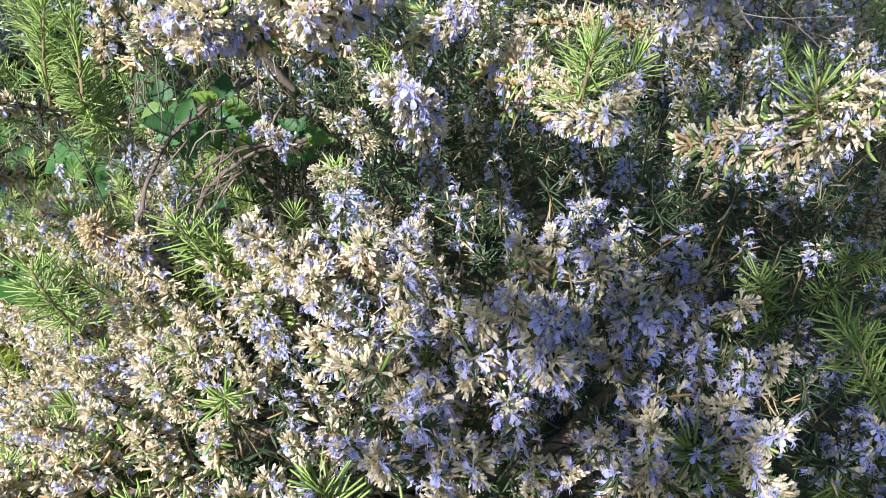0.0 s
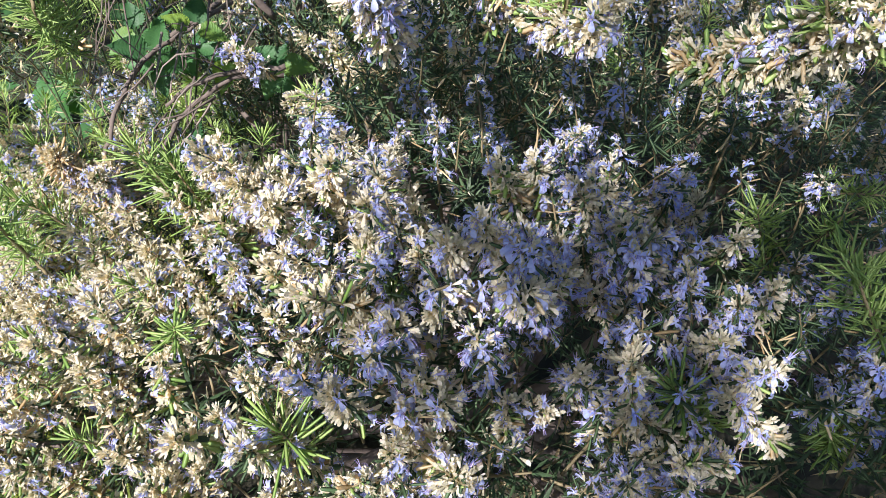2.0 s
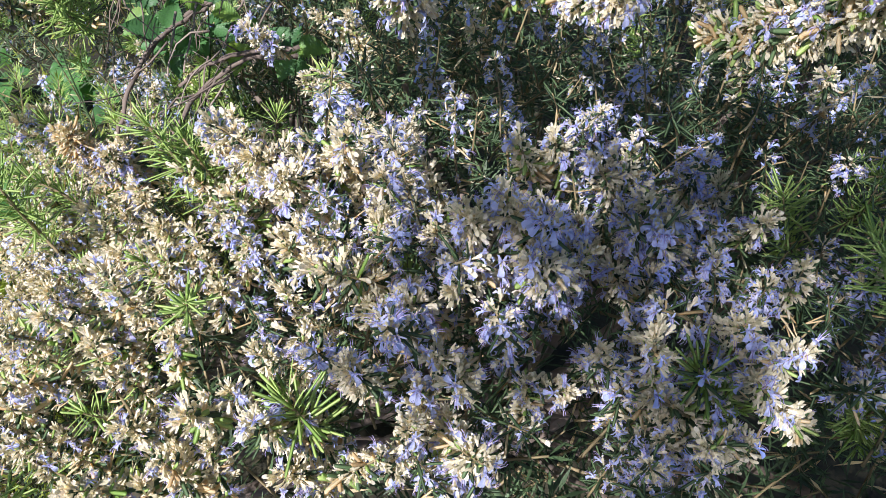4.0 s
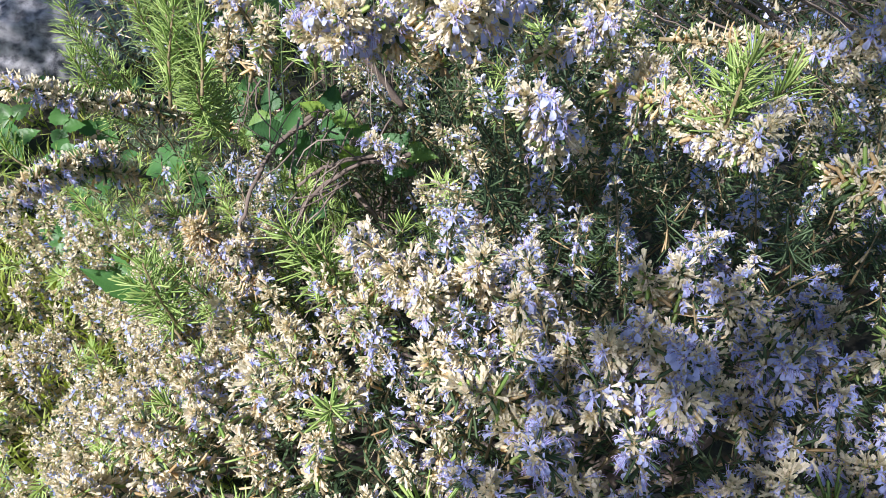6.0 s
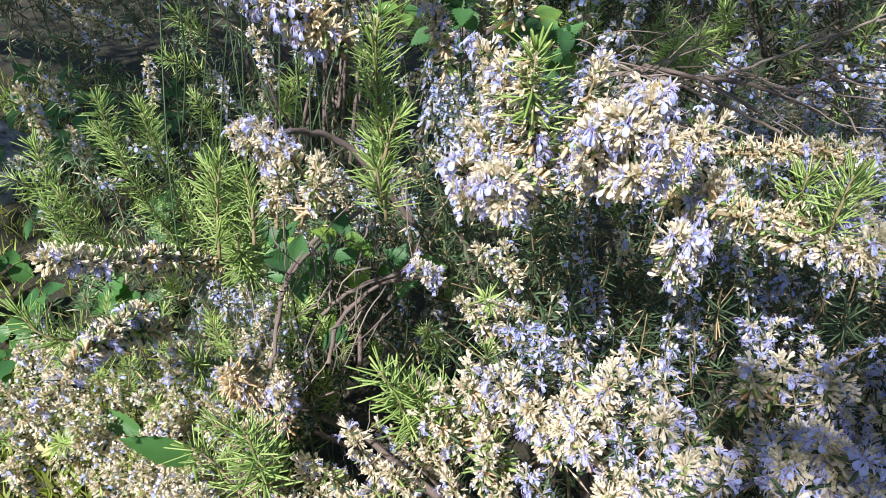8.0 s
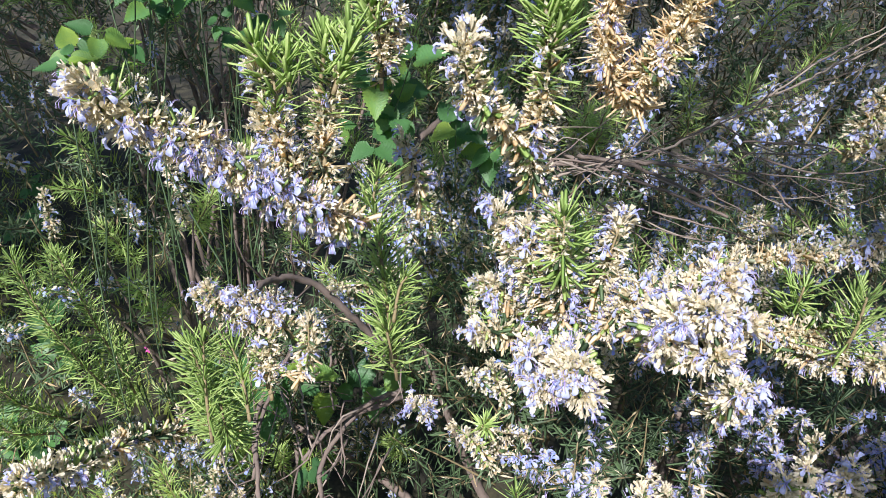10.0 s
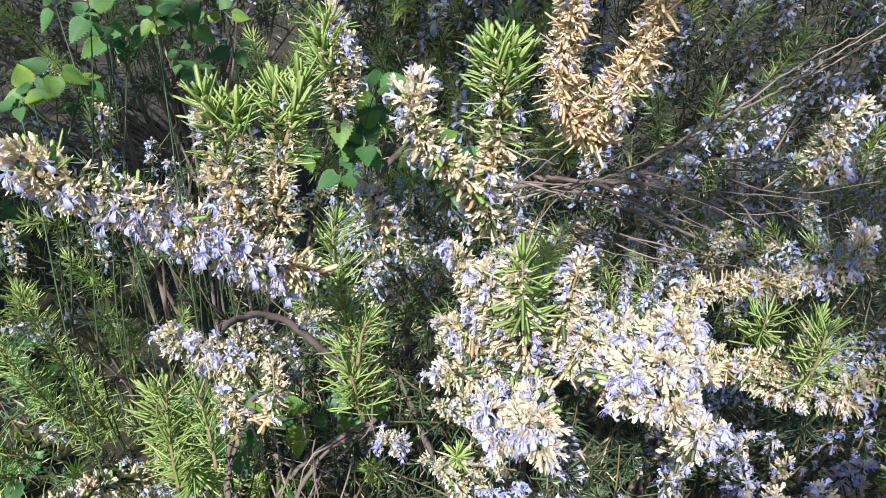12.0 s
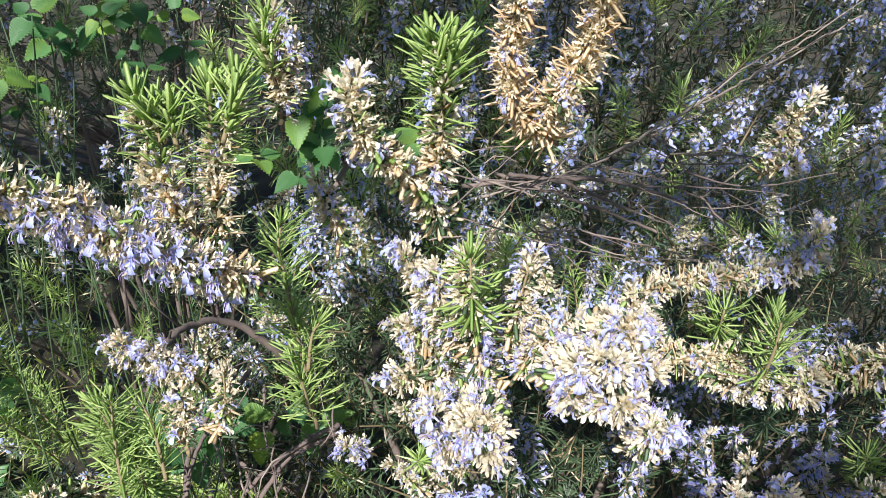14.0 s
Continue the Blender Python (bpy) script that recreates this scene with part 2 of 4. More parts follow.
KINDS = {
    # leaf length and width, gap between pairs, spread at foot and at tip in degrees, cups a node, share of open flowers, green from here on, share of dry leaves
    "green": dict(leaf=0.017, wide=0.0016, gap=0.0034, spread=(56, 30), cups=0, open=0.0, fresh=0.0, dry=0.0),
    "plume": dict(leaf=0.021, wide=0.0023, gap=0.0030, spread=(50, 34), cups=0, open=0.0, fresh=0.0, dry=0.0),
    "bloom": dict(leaf=0.012, wide=0.0024, gap=0.0050, spread=(75, 35), cups=8, open=0.18, fresh=1.1, dry=0.22),
    "tipped": dict(leaf=0.015, wide=0.0019, gap=0.0040, spread=(70, 36), cups=6, open=0.1, fresh=0.52, dry=0.45),
    "cream": dict(leaf=0.011, wide=0.0018, gap=0.0040, spread=(78, 40), cups=11, open=0.22, fresh=1.1, dry=0.5),
    "seed": dict(leaf=0.013, wide=0.0034, gap=0.0044, spread=(80, 40), cups=6.5, open=0.1, fresh=1.1, dry=0.38),
    "dry": dict(leaf=0.018, wide=0.0027, gap=0.0034, spread=(72, 38), cups=7, open=0.06, fresh=1.1, dry=3.0),
    "long": dict(leaf=0.018, wide=0.0019, gap=0.0058, spread=(80, 35), cups=1.6, open=0.8, fresh=1.1, dry=0.06),
    "blue": dict(leaf=0.016, wide=0.0019, gap=0.0058, spread=(78, 35), cups=3.4, open=0.8, fresh=1.1, dry=0.06),
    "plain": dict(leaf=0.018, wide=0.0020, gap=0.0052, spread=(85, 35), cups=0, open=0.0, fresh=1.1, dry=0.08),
}


def rosemary(rng, points, kind, thick=0.0011, far=False, broad=1.0, fine=1.0):
    """One twig along the points: its stem, leaves and cups as three shapes, and the poses of its open flowers."""
    leaf, cup = (LEAF_FAR, CUP_FAR) if far else (LEAF, CUP)
    open_at = []
    k = KINDS[kind]
    line, s = curve(points, 0.003)
    total = s[-1]
    stem, leaves, flowers = Shape(), Shape(), Shape()
    cut = line[:: max(1, len(line) // 12)]
    tube(stem, np.vstack([cut[:-1], line[-1:]]), thick, thick * 0.5, 5)
    d, side, nrm = axes_along(line)
    nodes = np.arange(total, 0.004, -k["gap"] * (0.75 if broad > 1 or kind == "green" and total > 0.1 else 1.0))[::-1]
    if not len(nodes):
        nodes = np.array([total])
    idx = np.clip(np.searchsorted(s, nodes), 0, len(s) - 1)
    base, ax, sd, nm = line[idx], d[idx], side[idx], nrm[idx]
    rel = nodes / total
    near_tip = np.clip((total - nodes) / 0.014, 0, 1)
    spread = np.radians(k["spread"][1] + (k["spread"][0] - k["spread"][1]) * near_tip)
    turn = np.arange(len(nodes)) * (math.pi / 2 + 0.12) + rng.uniform(0, 6)
    B, A, U, L, W, C, S = [], [], [], [], [], [], []
    for j in range({"plain": 2, "green": 4, "plume": 3, "tipped": 5}.get(kind, 3)):
        a = turn + (j % 2) * math.pi + (j // 2) * 0.8 + rng.normal(0, 0.4, len(nodes))
        small = np.where((j < 2) | ((rel > k["fresh"]) & (rng.random(len(nodes)) < 0.7)), 1.0, 0.6)
        out = np.cos(a)[:, None] * sd + np.sin(a)[:, None] * nm
        sp = spread + rng.normal(0, 0.4 if kind == "dry" else 0.24, len(nodes))
        B.append(base + out * thick * 0.5)
        A.append(np.cos(sp)[:, None] * ax + np.sin(sp)[:, None] * out + rng.normal(0, 0.1, base.shape))
        U.append(np.sin(sp)[:, None] * ax - np.cos(sp)[:, None] * out)
        long = k["leaf"] * small * rng.uniform(0.72, 1.2, len(nodes)) * (0.6 + 0.4 * np.clip(near_tip * 2, 0, 1))
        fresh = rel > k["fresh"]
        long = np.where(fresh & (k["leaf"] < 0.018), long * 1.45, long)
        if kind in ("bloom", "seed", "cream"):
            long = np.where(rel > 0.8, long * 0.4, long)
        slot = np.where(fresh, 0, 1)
        slot = np.where(~fresh & (rng.random(len(nodes)) < k["dry"] * (1.3 - rel)), 2, slot)
        if kind in ("bloom", "seed", "cream"):
            slot = np.where((slot == 1) & (rng.random(len(nodes)) < (0.9 if kind == "cream" else 0.4)), 0, slot)
        L.append(long)
        W.append(broad * np.where(fresh, 1.15, 1.0) * k["wide"] * rng.uniform(0.85, 1.2, len(nodes)))
        C.append(np.where(slot == 0, rng.uniform(-0.05, 0.18, len(nodes)), rng.uniform(-0.1, 0.35, len(nodes))))
        S.append(slot)
    slots = np.concatenate(S)[:, None]
    slots = np.where((leaf[2][None] == 0) | (slots != 1), slots, 3)
    many(leaves, leaf[0], leaf[1], slots, np.concatenate(B), np.concatenate(A), np.concatenate(U), np.concatenate(L), np.concatenate(W), np.concatenate(C))
    if k["cups"]:
        cb, ca, cu, open_ = [], [], [], []
        for i in range(len(nodes)):
            if k["fresh"] < 1 and rel[i] > k["fresh"] + 0.1 or nodes[i] < 0.012:
                continue
            for _ in range(rng.poisson(fine * k["cups"] * (0.6 if rel[i] < 0.4 else 1))):
                a = rng.uniform(0, 2 * math.pi)
                out = math.cos(a) * sd[i] + math.sin(a) * nm[i]
                side_on = 0.8 * min(1.0, 0.15 + (total - nodes[i]) / 0.012)
                way = out * side_on + ax[i] * (rng.uniform(-0.7, 1.0) + 0.8 - side_on) + rng.normal(0, 0.3, 3)
                way = way / np.linalg.norm(way)
                cb.append(base[i] + way * rng.uniform(0.001, 0.0085))
                ca.append(way)
                cu.append(ax[i] + out * 0.5 + rng.normal(0, 0.3, 3))
                open_.append(rng.random() < k["open"] / fine)
        if cb:
            cb, ca, cu, open_ = np.array(cb), np.array(ca), np.array(cu), np.array(open_)
            size = rng.uniform(0.0042, 0.0062, len(cb)) * (0.92 if fine > 1 else 1.0)
            many(flowers, cup[0], cup[1], np.zeros(len(cup[1]), int), cb, ca, cu, size, size * 0.86)
            for place, way in zip(cb[open_], ca[open_]):
                nod = way * (1, 1, 0.5) + rng.normal(0, 0.15, 3) - (0, 0, 0.15)
                open_at.append((place, nod, np.array((0, 0, 1.0)) + rng.normal(0, 0.2, 3), rng.uniform(0.0036, 0.005)))
    return stem, leaves, flowers, open_at


STEM_MATS, LEAF_MATS, FLOWER_MATS = [STEM], [LEAF_GREEN, LEAF_OLIVE_DARKENED, LEAF_DRY, LEAF_UNDER], [CALYX, PETAL, STAMEN]
LABELS = {"plume": "pale green leafy rosemary tip", "green": "fresh green rosemary shoot", "bloom": "rosemary sprig in pale blue flower", "tipped": "flowering rosemary sprig with a green tip",
          "seed": "rosemary sprig with pale faded cups", "cream": "thick sunlit rosemary sprig with cream cups", "dry": "drying tan-brown rosemary sprig", "long": "dark rosemary sprig with blue flowers", "blue": "rosemary sprig full of blue flowers", "plain": "dark green rosemary sprig"}


def twig_meshes(shapes):
    """The sprig's stem, leaves and cups as meshes, and its open flowers' poses."""
    stem, leaves, cups, open_at = shapes
    made = [mesh_of("sprig", *stem.arrays(), STEM_MATS), mesh_of("leaves", *leaves.arrays(), LEAF_MATS)]
    made.append(mesh_of("cups", *cups.arrays(), [CALYX]) if cups.v else None)
    return made + [[aim(*pose_of) for pose_of in open_at]]


def aim(place, way, top, scale):
    """A pose with x along way and z as near top as may be."""
    x = Vector(way).normalized()
    y = Vector(top).cross(x).normalized()
    z = x.cross(y)
    m = Matrix((x, y, z)).transposed().to_4x4()
    return Matrix.Translation(place) @ m @ Matrix.Scale(scale, 4)


FLOWER = mesh_of("flower", COROLLA[0], COROLLA[1], COROLLA[2], [PETAL, STAMEN])


def hang(bush, meshes, kind, m=None):
    """A sprig of the bush, with its leaves, cups and each open flower under it."""
    ob = part("sprig", meshes[0], bush, LABELS[kind], m)
    ob.matrix_parent_inverse = Matrix.Translation(-bush.location)
    part("leaves", meshes[1], ob, kind="stuff")
    if meshes[2]:
        part("flower_head", meshes[2], ob, kind="stuff")
    for at in meshes[3]:
        part("flower", FLOWER, ob, m=at)
    return ob


def templates(seed, count, lengths, far=False):
    """Sprigs standing upright at the origin, to be set out many times."""
    rng = np.random.default_rng(seed)
    made = {}
    for kind in KINDS:
        made[kind] = []
        for _ in range(count):
            h = rng.uniform(*lengths) * (1.15 if kind in ("green", "plume", "long", "blue", "plain") else 1.0)
            b = rng.normal(0, 0.1, 2) * h
            pts = [(0, 0, 0), (b[0] * 0.2, b[1] * 0.2, h * 0.5), (b[0], b[1], h)]
            shapes = rosemary(rng, pts, kind, 0.0012, far)
            flat = Shape()
            piece = COROLLA_FAR if far else COROLLA
            if shapes[3]:
                at = [np.array(a) for a in zip(*shapes[3])]
                many(flat, piece[0], piece[1], piece[2] + 1, *at)
            made[kind].append((h, (*shapes[:3], flat), None if far else twig_meshes(shapes)))
    return made


def stand(place, way, spin, scale=1.0):
    """A pose whose z runs along way."""
    q = Vector(way).normalized().to_track_quat("Z", "Y")
    return Matrix.Translation(place) @ (q @ Euler((0, 0, spin)).to_quaternion()).to_matrix().to_4x4() @ Matrix.Scale(scale, 4)


def joined(bush, name, sets, label):
    """Many sprigs as one mesh."""
    V, F, M, n = [], [], [], 0
    for shapes, m in sets:
        r = np.array(m)
        for shape, shift in zip(shapes, (0, 1, 5, 5)):
            v, f, s = shape.arrays()
            if len(v):
                V.append(v @ r[:3, :3].T + r[:3, 3])
                F.append(f + n)
                M.append(s + shift)
                n += len(v)
    me = mesh_of(name, np.concatenate(V), np.concatenate(F), np.concatenate(M), STEM_MATS + LEAF_MATS + FLOWER_MATS)
    return part(name, me, bush, label, kind="stuff")


def smooth(a, b, x):
    t = min(1.0, max(0.0, (x - a) / (b - a)))
    return t * t * (3 - 2 * t)


def rooted(name, me, bush, label="", m=None, kind=""):
    """A part of a thing whose Empty stands away from the origin, in world places."""
    ob = part(name, me, bush, label, m, kind)
    ob.matrix_parent_inverse = Matrix.Translation(-bush.location)
    return ob


# ---------- ground ----------
def ground_height(x, y):
    return 0.02 * noise.noise(Vector((x * 1.7, y * 1.7, 0.3))) + 0.006 * noise.noise(Vector((x * 9, y * 9, 2.0)))


def make_ground():
    steps = np.concatenate([-np.geomspace(400, 3.2, 14), np.linspace(-3, 3, 61), np.geomspace(3.2, 400, 14)])
    v = [(x - 0.5, y + 1, ground_height(x, y) if abs(x) < 3.1 and abs(y) < 3.1 else 0.0) for y in steps for x in steps]
    n = len(steps)
    f = []
    for i in range(n - 1):
        for j in range(n - 1):
            a = i * n + j
            f += [(a, a + 1, a + n + 1), (a, a + n + 1, a + n)]
    tagged(new("ground", mesh_of("ground", v, f, np.zeros(len(f), int), [SOIL])), "brown earth with short grass and weeds", "ground", kind="structure")


make_ground()


def make_grass():
    rng = np.random.default_rng(5)
    s = Shape()
    k = 60000
    x, y = rng.uniform(-2.8, -0.32, k), rng.uniform(0.1, 3.2, k)
    thin = rng.random(k) < np.where((x > -1.4) & (y < 1.25), 1.0, 0.2)
    x, y = x[thin], y[thin]
    k = len(x)
    foot = np.stack([x, y, np.zeros(k) - 0.01], 1)
    way = np.stack([rng.normal(0, 0.4, k), rng.normal(0, 0.4, k), np.ones(k)], 1)
    blade = np.array([(0, -0.5, 0), (0, 0.5, 0), (0.55, -0.35, 0), (0.55, 0.35, 0), (1, 0, 0)])
    face = np.array([(0, 1, 2), (1, 3, 2), (2, 3, 4)])
    many(s, blade, face, np.zeros(3, int), foot, way, rng.normal(0, 1, (k, 3)), rng.uniform(0.025, 0.075, k), rng.uniform(0.003, 0.008, k), rng.uniform(0, 0.9, k))
    tagged(new("grass", mesh_of("grass", *s.arrays(), [GRASS])), "short sunlit green grass on the earth", "grass", kind="stuff")


make_grass()


def make_stone():
    bm = bmesh.new()
    bmesh.ops.create_icosphere(bm, subdivisions=5, radius=1.0)
    for p in bm.verts:
        c = p.co.copy()
        big = noise.noise(c * 1.3 + Vector((4, 1, 7))) * 0.3
        small = noise.fractal(c * 4, 0.7, 2.1, 5) * 0.09 + noise.fractal(c * 14, 0.6, 2.0, 3) * 0.035
        p.co = c * (1 + big + small)
        p.co = Vector((p.co.x * 0.27, p.co.y * 0.22, max(-0.3, p.co.z) * 0.19))
    me = bpy.data.meshes.new("stone")
    bm.to_mesh(me)
    bm.free()
    me.materials.append(STONE)
    for p in me.polygons:
        p.use_smooth = True
    ob = new("stone", me)
    ob.location = (-1.57, 2.03, 0.03)
    ob.rotation_euler = (0, 0, 0.6)
    tagged(ob, "rough pale grey stone lying on the shaded earth", "stone")


make_stone()


# ---------- two unseen trees, added so that their crowns shade the back and part of the near bush ---
def make_shade_tree(foot, bend, fork, ends, edge, seed, count, label, size=1.0):
    """An added shade tree out of view, with limbs from its fork to the given ends, its crown kept behind an edge."""
    rng = np.random.default_rng(seed)
    tree = thing("tree", foot, label, "tree", "trees")
    s = Shape()
    line, _ = curve([(foot[0], foot[1], -0.1), bend, fork], 0.1)
    tube(s, line, 0.1, 0.05, 9, rough=0.08, rng=rng)
    rooted("trunk", mesh_of("trunk", *s.arrays(), [WOOD]), tree)
    leaves = Shape()
    for end in ends:
        end = np.array(end)
        limb = Shape()
        path, _ = curve([line[-1], (line[-1] + end) / 2 + (0, 0, 0.15), end], 0.08)
        tube(limb, path, 0.02 * size, 0.005 * size, 5)
        rooted("limb", mesh_of("limb", *limb.arrays(), [WOOD]), tree)
        at = path[rng.integers(len(path) // 2, len(path), count)] + rng.normal(0, 1, (count, 3)) * (0.2, 0.2, 0.08)
        at = at[[edge(*p) for p in at]]
        k = len(at)
        many(leaves, LEAF_FAR[0], LEAF_FAR[1], np.zeros(4, int), at, rng.normal(0, 1, (k, 3)) * (1, 1, 0.4), rng.normal(0, 0.5, (k, 3)) + (0, 0, 1), rng.uniform(0.08, 0.14, k) * size, rng.uniform(0.05, 0.08, k) * size)
    rooted("crown", mesh_of("crown", *leaves.arrays(), [BRAMBLE]), tree, kind="stuff")


def under(x, y, z, height=0.65):
    """Where a leaf of a crown throws its shadow at the bushes' height."""
    k = (z - height) / SUN.z
    return x - k * SUN.x, y - k * SUN.y


def back_shade_edge(x, y, z):
    """The large added tree's crown, shaped by the shade wanted: dense over the back, open over the path and the near
    bush, with gaps cut for sun flecks.
    """
    px, py = under(x, y, z)
    if py < 0.95 - 0.35 * smooth(-0.55, -0.9, px) + 0.05 * noise.noise(Vector((px * 5, 1.0, 3.0))):
        return False
    # hole cut so the sun reaches one bramble shoot
    if (px + 0.31) ** 2 + (py - 1.2) ** 2 < 0.014:
        return False
    return noise.noise(Vector((px * 7, py * 7, 8.0))) > -0.1 - 0.4 * smooth(-0.05, 0.2, px) - smooth(-0.9, -1.2, px)


def near_shade_edge(x, y, z):
    """The small added tree's crown, loose and full of gaps, kept only where the near bush is wanted in shade."""
    px, py = under(x, y, z)
    # openings that keep single sprigs in the sun
    if (px - 0.3) ** 2 + (py - 0.54) ** 2 < 0.004 or (px - 0.2) ** 2 + (py - 0.59) ** 2 < 0.006 or (px > 0.2 and py < 0.36):
        return False
    if px < 0.16:
        return px > 0.02 and 0.3 < py < (0.44 if px < 0.1 else 0.5) and noise.noise(Vector((px * 18, py * 18, 5.0))) > (-0.14 if px < 0.1 else 0.12)
    if px > 0.19 and 0.85 < py < 1.0:
        return True
    far = 0.63 if px < 0.24 else 0.74 if px < 0.38 else 0.97
    return px < 0.9 and 0.2 < py < far and noise.noise(Vector((px * 14, py * 14, 3.0))) > 0.12


tree_rng = np.random.default_rng(77)
# large tree, out of view, added only to shade the back
make_shade_tree((-3.4, 2.9, 0), (-3.2, 2.6, 1.2), (-2.2, 0.8, 2.3),
          [(tree_rng.uniform(-3.0, -1.0), tree_rng.uniform(-0.9, 1.2), tree_rng.uniform(2.5, 2.7)) for _ in range(56)]
          + [(tree_rng.uniform(-1.5, 0.6), tree_rng.uniform(-1.0, 0.1), tree_rng.uniform(2.5, 2.7)) for _ in range(36)],
          back_shade_edge, 71, 150, "unseen leafy tree added to shade the bushes behind", 0.6)
# small tree behind the camera, added only for shade on the near bush
make_shade_tree((-1.3, -2.8, 0), (-1.2, -2.5, 1.2), (-0.8, -2.0, 2.25),
          [p for p in ((tree_rng.uniform(-0.95, 0.05), tree_rng.uniform(-1.75, -0.8), tree_rng.uniform(2.5, 2.65)) for _ in range(130)) if near_shade_edge(*p)],
          near_shade_edge, 72, 120, "unseen small tree added to dapple shade on the near bush", 0.5)


# ---------- the near rosemary bush ----------
near_bush = thing("rosemary_bush", (0.1, 0.75, 0), "flowering rosemary bush, pale blue blooms, partly sunlit", "bush", "rosemary bushes")
key_rng = np.random.default_rng(11)


def key(kind, *points):
    """A sprig that stands out, along its own line."""
    points = [np.array(p) for p in points]
    last = points[-1] - points[-2]
    points[-1] = points[-1] - last / np.linalg.norm(last) * min(0.013 if kind in ("green", "plume", "tipped") else 0.005, np.linalg.norm(last) * 0.6)
    hang(near_bush, twig_meshes(rosemary(key_rng, points, kind, 0.0016, broad=1.12 if points[-1][2] > 0.83 else 1.0, fine=1.2)), kind)
    if (points[-1][2] > 0.7 or points[-1][0] < -0.2) and kind in ("bloom", "seed", "tipped", "dry", "cream"):
        shift = key_rng.normal(0, 0.005, 3)
        beside = [np.array(p) + shift * i / (len(points) - 1) for i, p in enumerate(points)]
        beside[-1] = beside[-1] * 0.75 + beside[-2] * 0.25
        hang(near_bush, twig_meshes(rosemary(key_rng, beside, "seed" if kind in ("tipped", "cream") else kind, 0.0014, fine=1.2)), kind)


def wood(mat, r0, r1, *points):
    """A bare woody branch of the near bush with a few dead side twigs."""
    s = Shape()
    line, along = curve(points, 0.008)
    line = line + key_rng.normal(0, 0.0006, line.shape)
    tube(s, line, r0, r1, 8, rough=0.2, rng=key_rng)
    d, side, nrm = axes_along(line)
    for i in range(3, len(line) - 2, 3):
        a = key_rng.uniform(0, 6.28)
        way = d[i] * 0.7 + math.cos(a) * side[i] + math.sin(a) * nrm[i]
        end = line[i] + way * key_rng.uniform(0.015, 0.05)
        mid = (line[i] + end) / 2 + key_rng.normal(0, 0.004, 3)
        tube(s, np.array([line[i], mid, end]), r1 * 0.45, r1 * 0.2, 4)
    rooted("branch", mesh_of("branch", *s.arrays(), [mat]), near_bush, "bare brown woody branch" if mat is WOOD else "pale dead woody branch")


def near_top(x, y):
    """Height of the near bush's crown."""
    z = 0.615 + 0.09 * smooth(0.36, 0.8, y) - 0.3 * smooth(-0.06, -0.42, x) - 0.9 * max(0, 0.33 - y)
    z -= 0.26 * math.exp(-((x + 0.19) ** 2 / 0.014 + (y - 0.7) ** 2 / 0.02))
    z -= 0.035 * smooth(0.08, 0.16, x)
    z -= 0.05 * math.exp(-((x - 0.2) ** 2 / 0.03 + (y - 0.92) ** 2 / 0.012))
    z -= 0.1 * math.exp(-((x + 0.1) ** 2 + (y - 0.58) ** 2) / 0.005)
    z += 0.045 * math.exp(-((x - 0.1) ** 2 / 0.012 + (y - 0.37) ** 2 / 0.01))
    z -= 0.05 * math.exp(-((x - 0.06) ** 2 + (y - 0.61) ** 2) / 0.006)
    z += 0.03 * math.exp(-((x + 0.03) ** 2 + (y - 0.58) ** 2) / 0.007)
    return z + 0.035 * noise.noise(Vector((x * 13, y * 13, 4)))


def near_kinds(x, y):
    if y > 0.72:
        return ("plain", "long", "plain", "blue", "seed", "plain", "green")
    if x < -0.04:
        return ("bloom", "seed", "seed", "seed", "bloom", "seed", "seed", "tipped", "seed")
    if y > 0.53:
        return ("plain", "long", "plain", "blue", "plain", "seed", "long")
    if x > 0.27:
        return ("plain", "green", "blue", "plain", "long", "green", "plain")
    if x > 0.1:
        return ("blue", "bloom", "long", "blue", "plain", "blue", "bloom", "long")
    return ("bloom", "seed", "bloom", "blue", "long", "bloom", "seed", "long")


SHORT = templates(21, 5, (0.05, 0.08))
FAR = templates(22, 6, (0.055, 0.095), True)


def spread_over(rng, store, top, kinds, xs, ys, gap, keep, lean, deep=0.0, scale=(0.85, 1.15), lift=(-0.03, 0.02)):
    """Sprigs set out over a crown: their templates and poses, tips near the crown's height."""
    found = []
    for x0 in np.arange(xs[0], xs[1], gap):
        for y0 in np.arange(ys[0], ys[1], gap):
            x, y = x0 + rng.uniform(-0.5, 0.5) * gap, y0 + rng.uniform(-0.5, 0.5) * gap
            if not keep(x, y):
                continue
            e = 0.03
            slope = Vector((top(x - e, y) - top(x + e, y), top(x, y - e) - top(x, y + e), 2 * e)).normalized()
            way = slope * 0.8 + Vector(lean) + Vector(rng.normal(0, 0.33, 3))
            way.normalize()
            kind = kinds(x, y)
            kind = kind[rng.integers(len(kind))]
            shelf = store(x, y)[kind]
            pick = shelf[rng.integers(len(shelf))]
            size = rng.uniform(*scale)
            tip = Vector((x, y, top(x, y) - deep + rng.uniform(*lift)))
            found.append((kind, pick, stand(tip - way * pick[0] * size, way, rng.uniform(0, 6.28), size)))
    return found


def near_keep(x, y):
    return noise.noise(Vector((x * 17, y * 17, 11))) > -0.16 and near_inside(x, y)


def near_inside(x, y):
    return y > 0.25 and (x + 0.2) ** 2 + (y - 0.76) ** 2 > 0.011 and (x + 0.17) ** 2 + (y - 0.655) ** 2 > 0.0095 and (x + 0.12) ** 2 + (y - 0.7) ** 2 > 0.004 and x > -0.5 + 0.25 * max(0, y - 0.6)


fill_rng = np.random.default_rng(31)
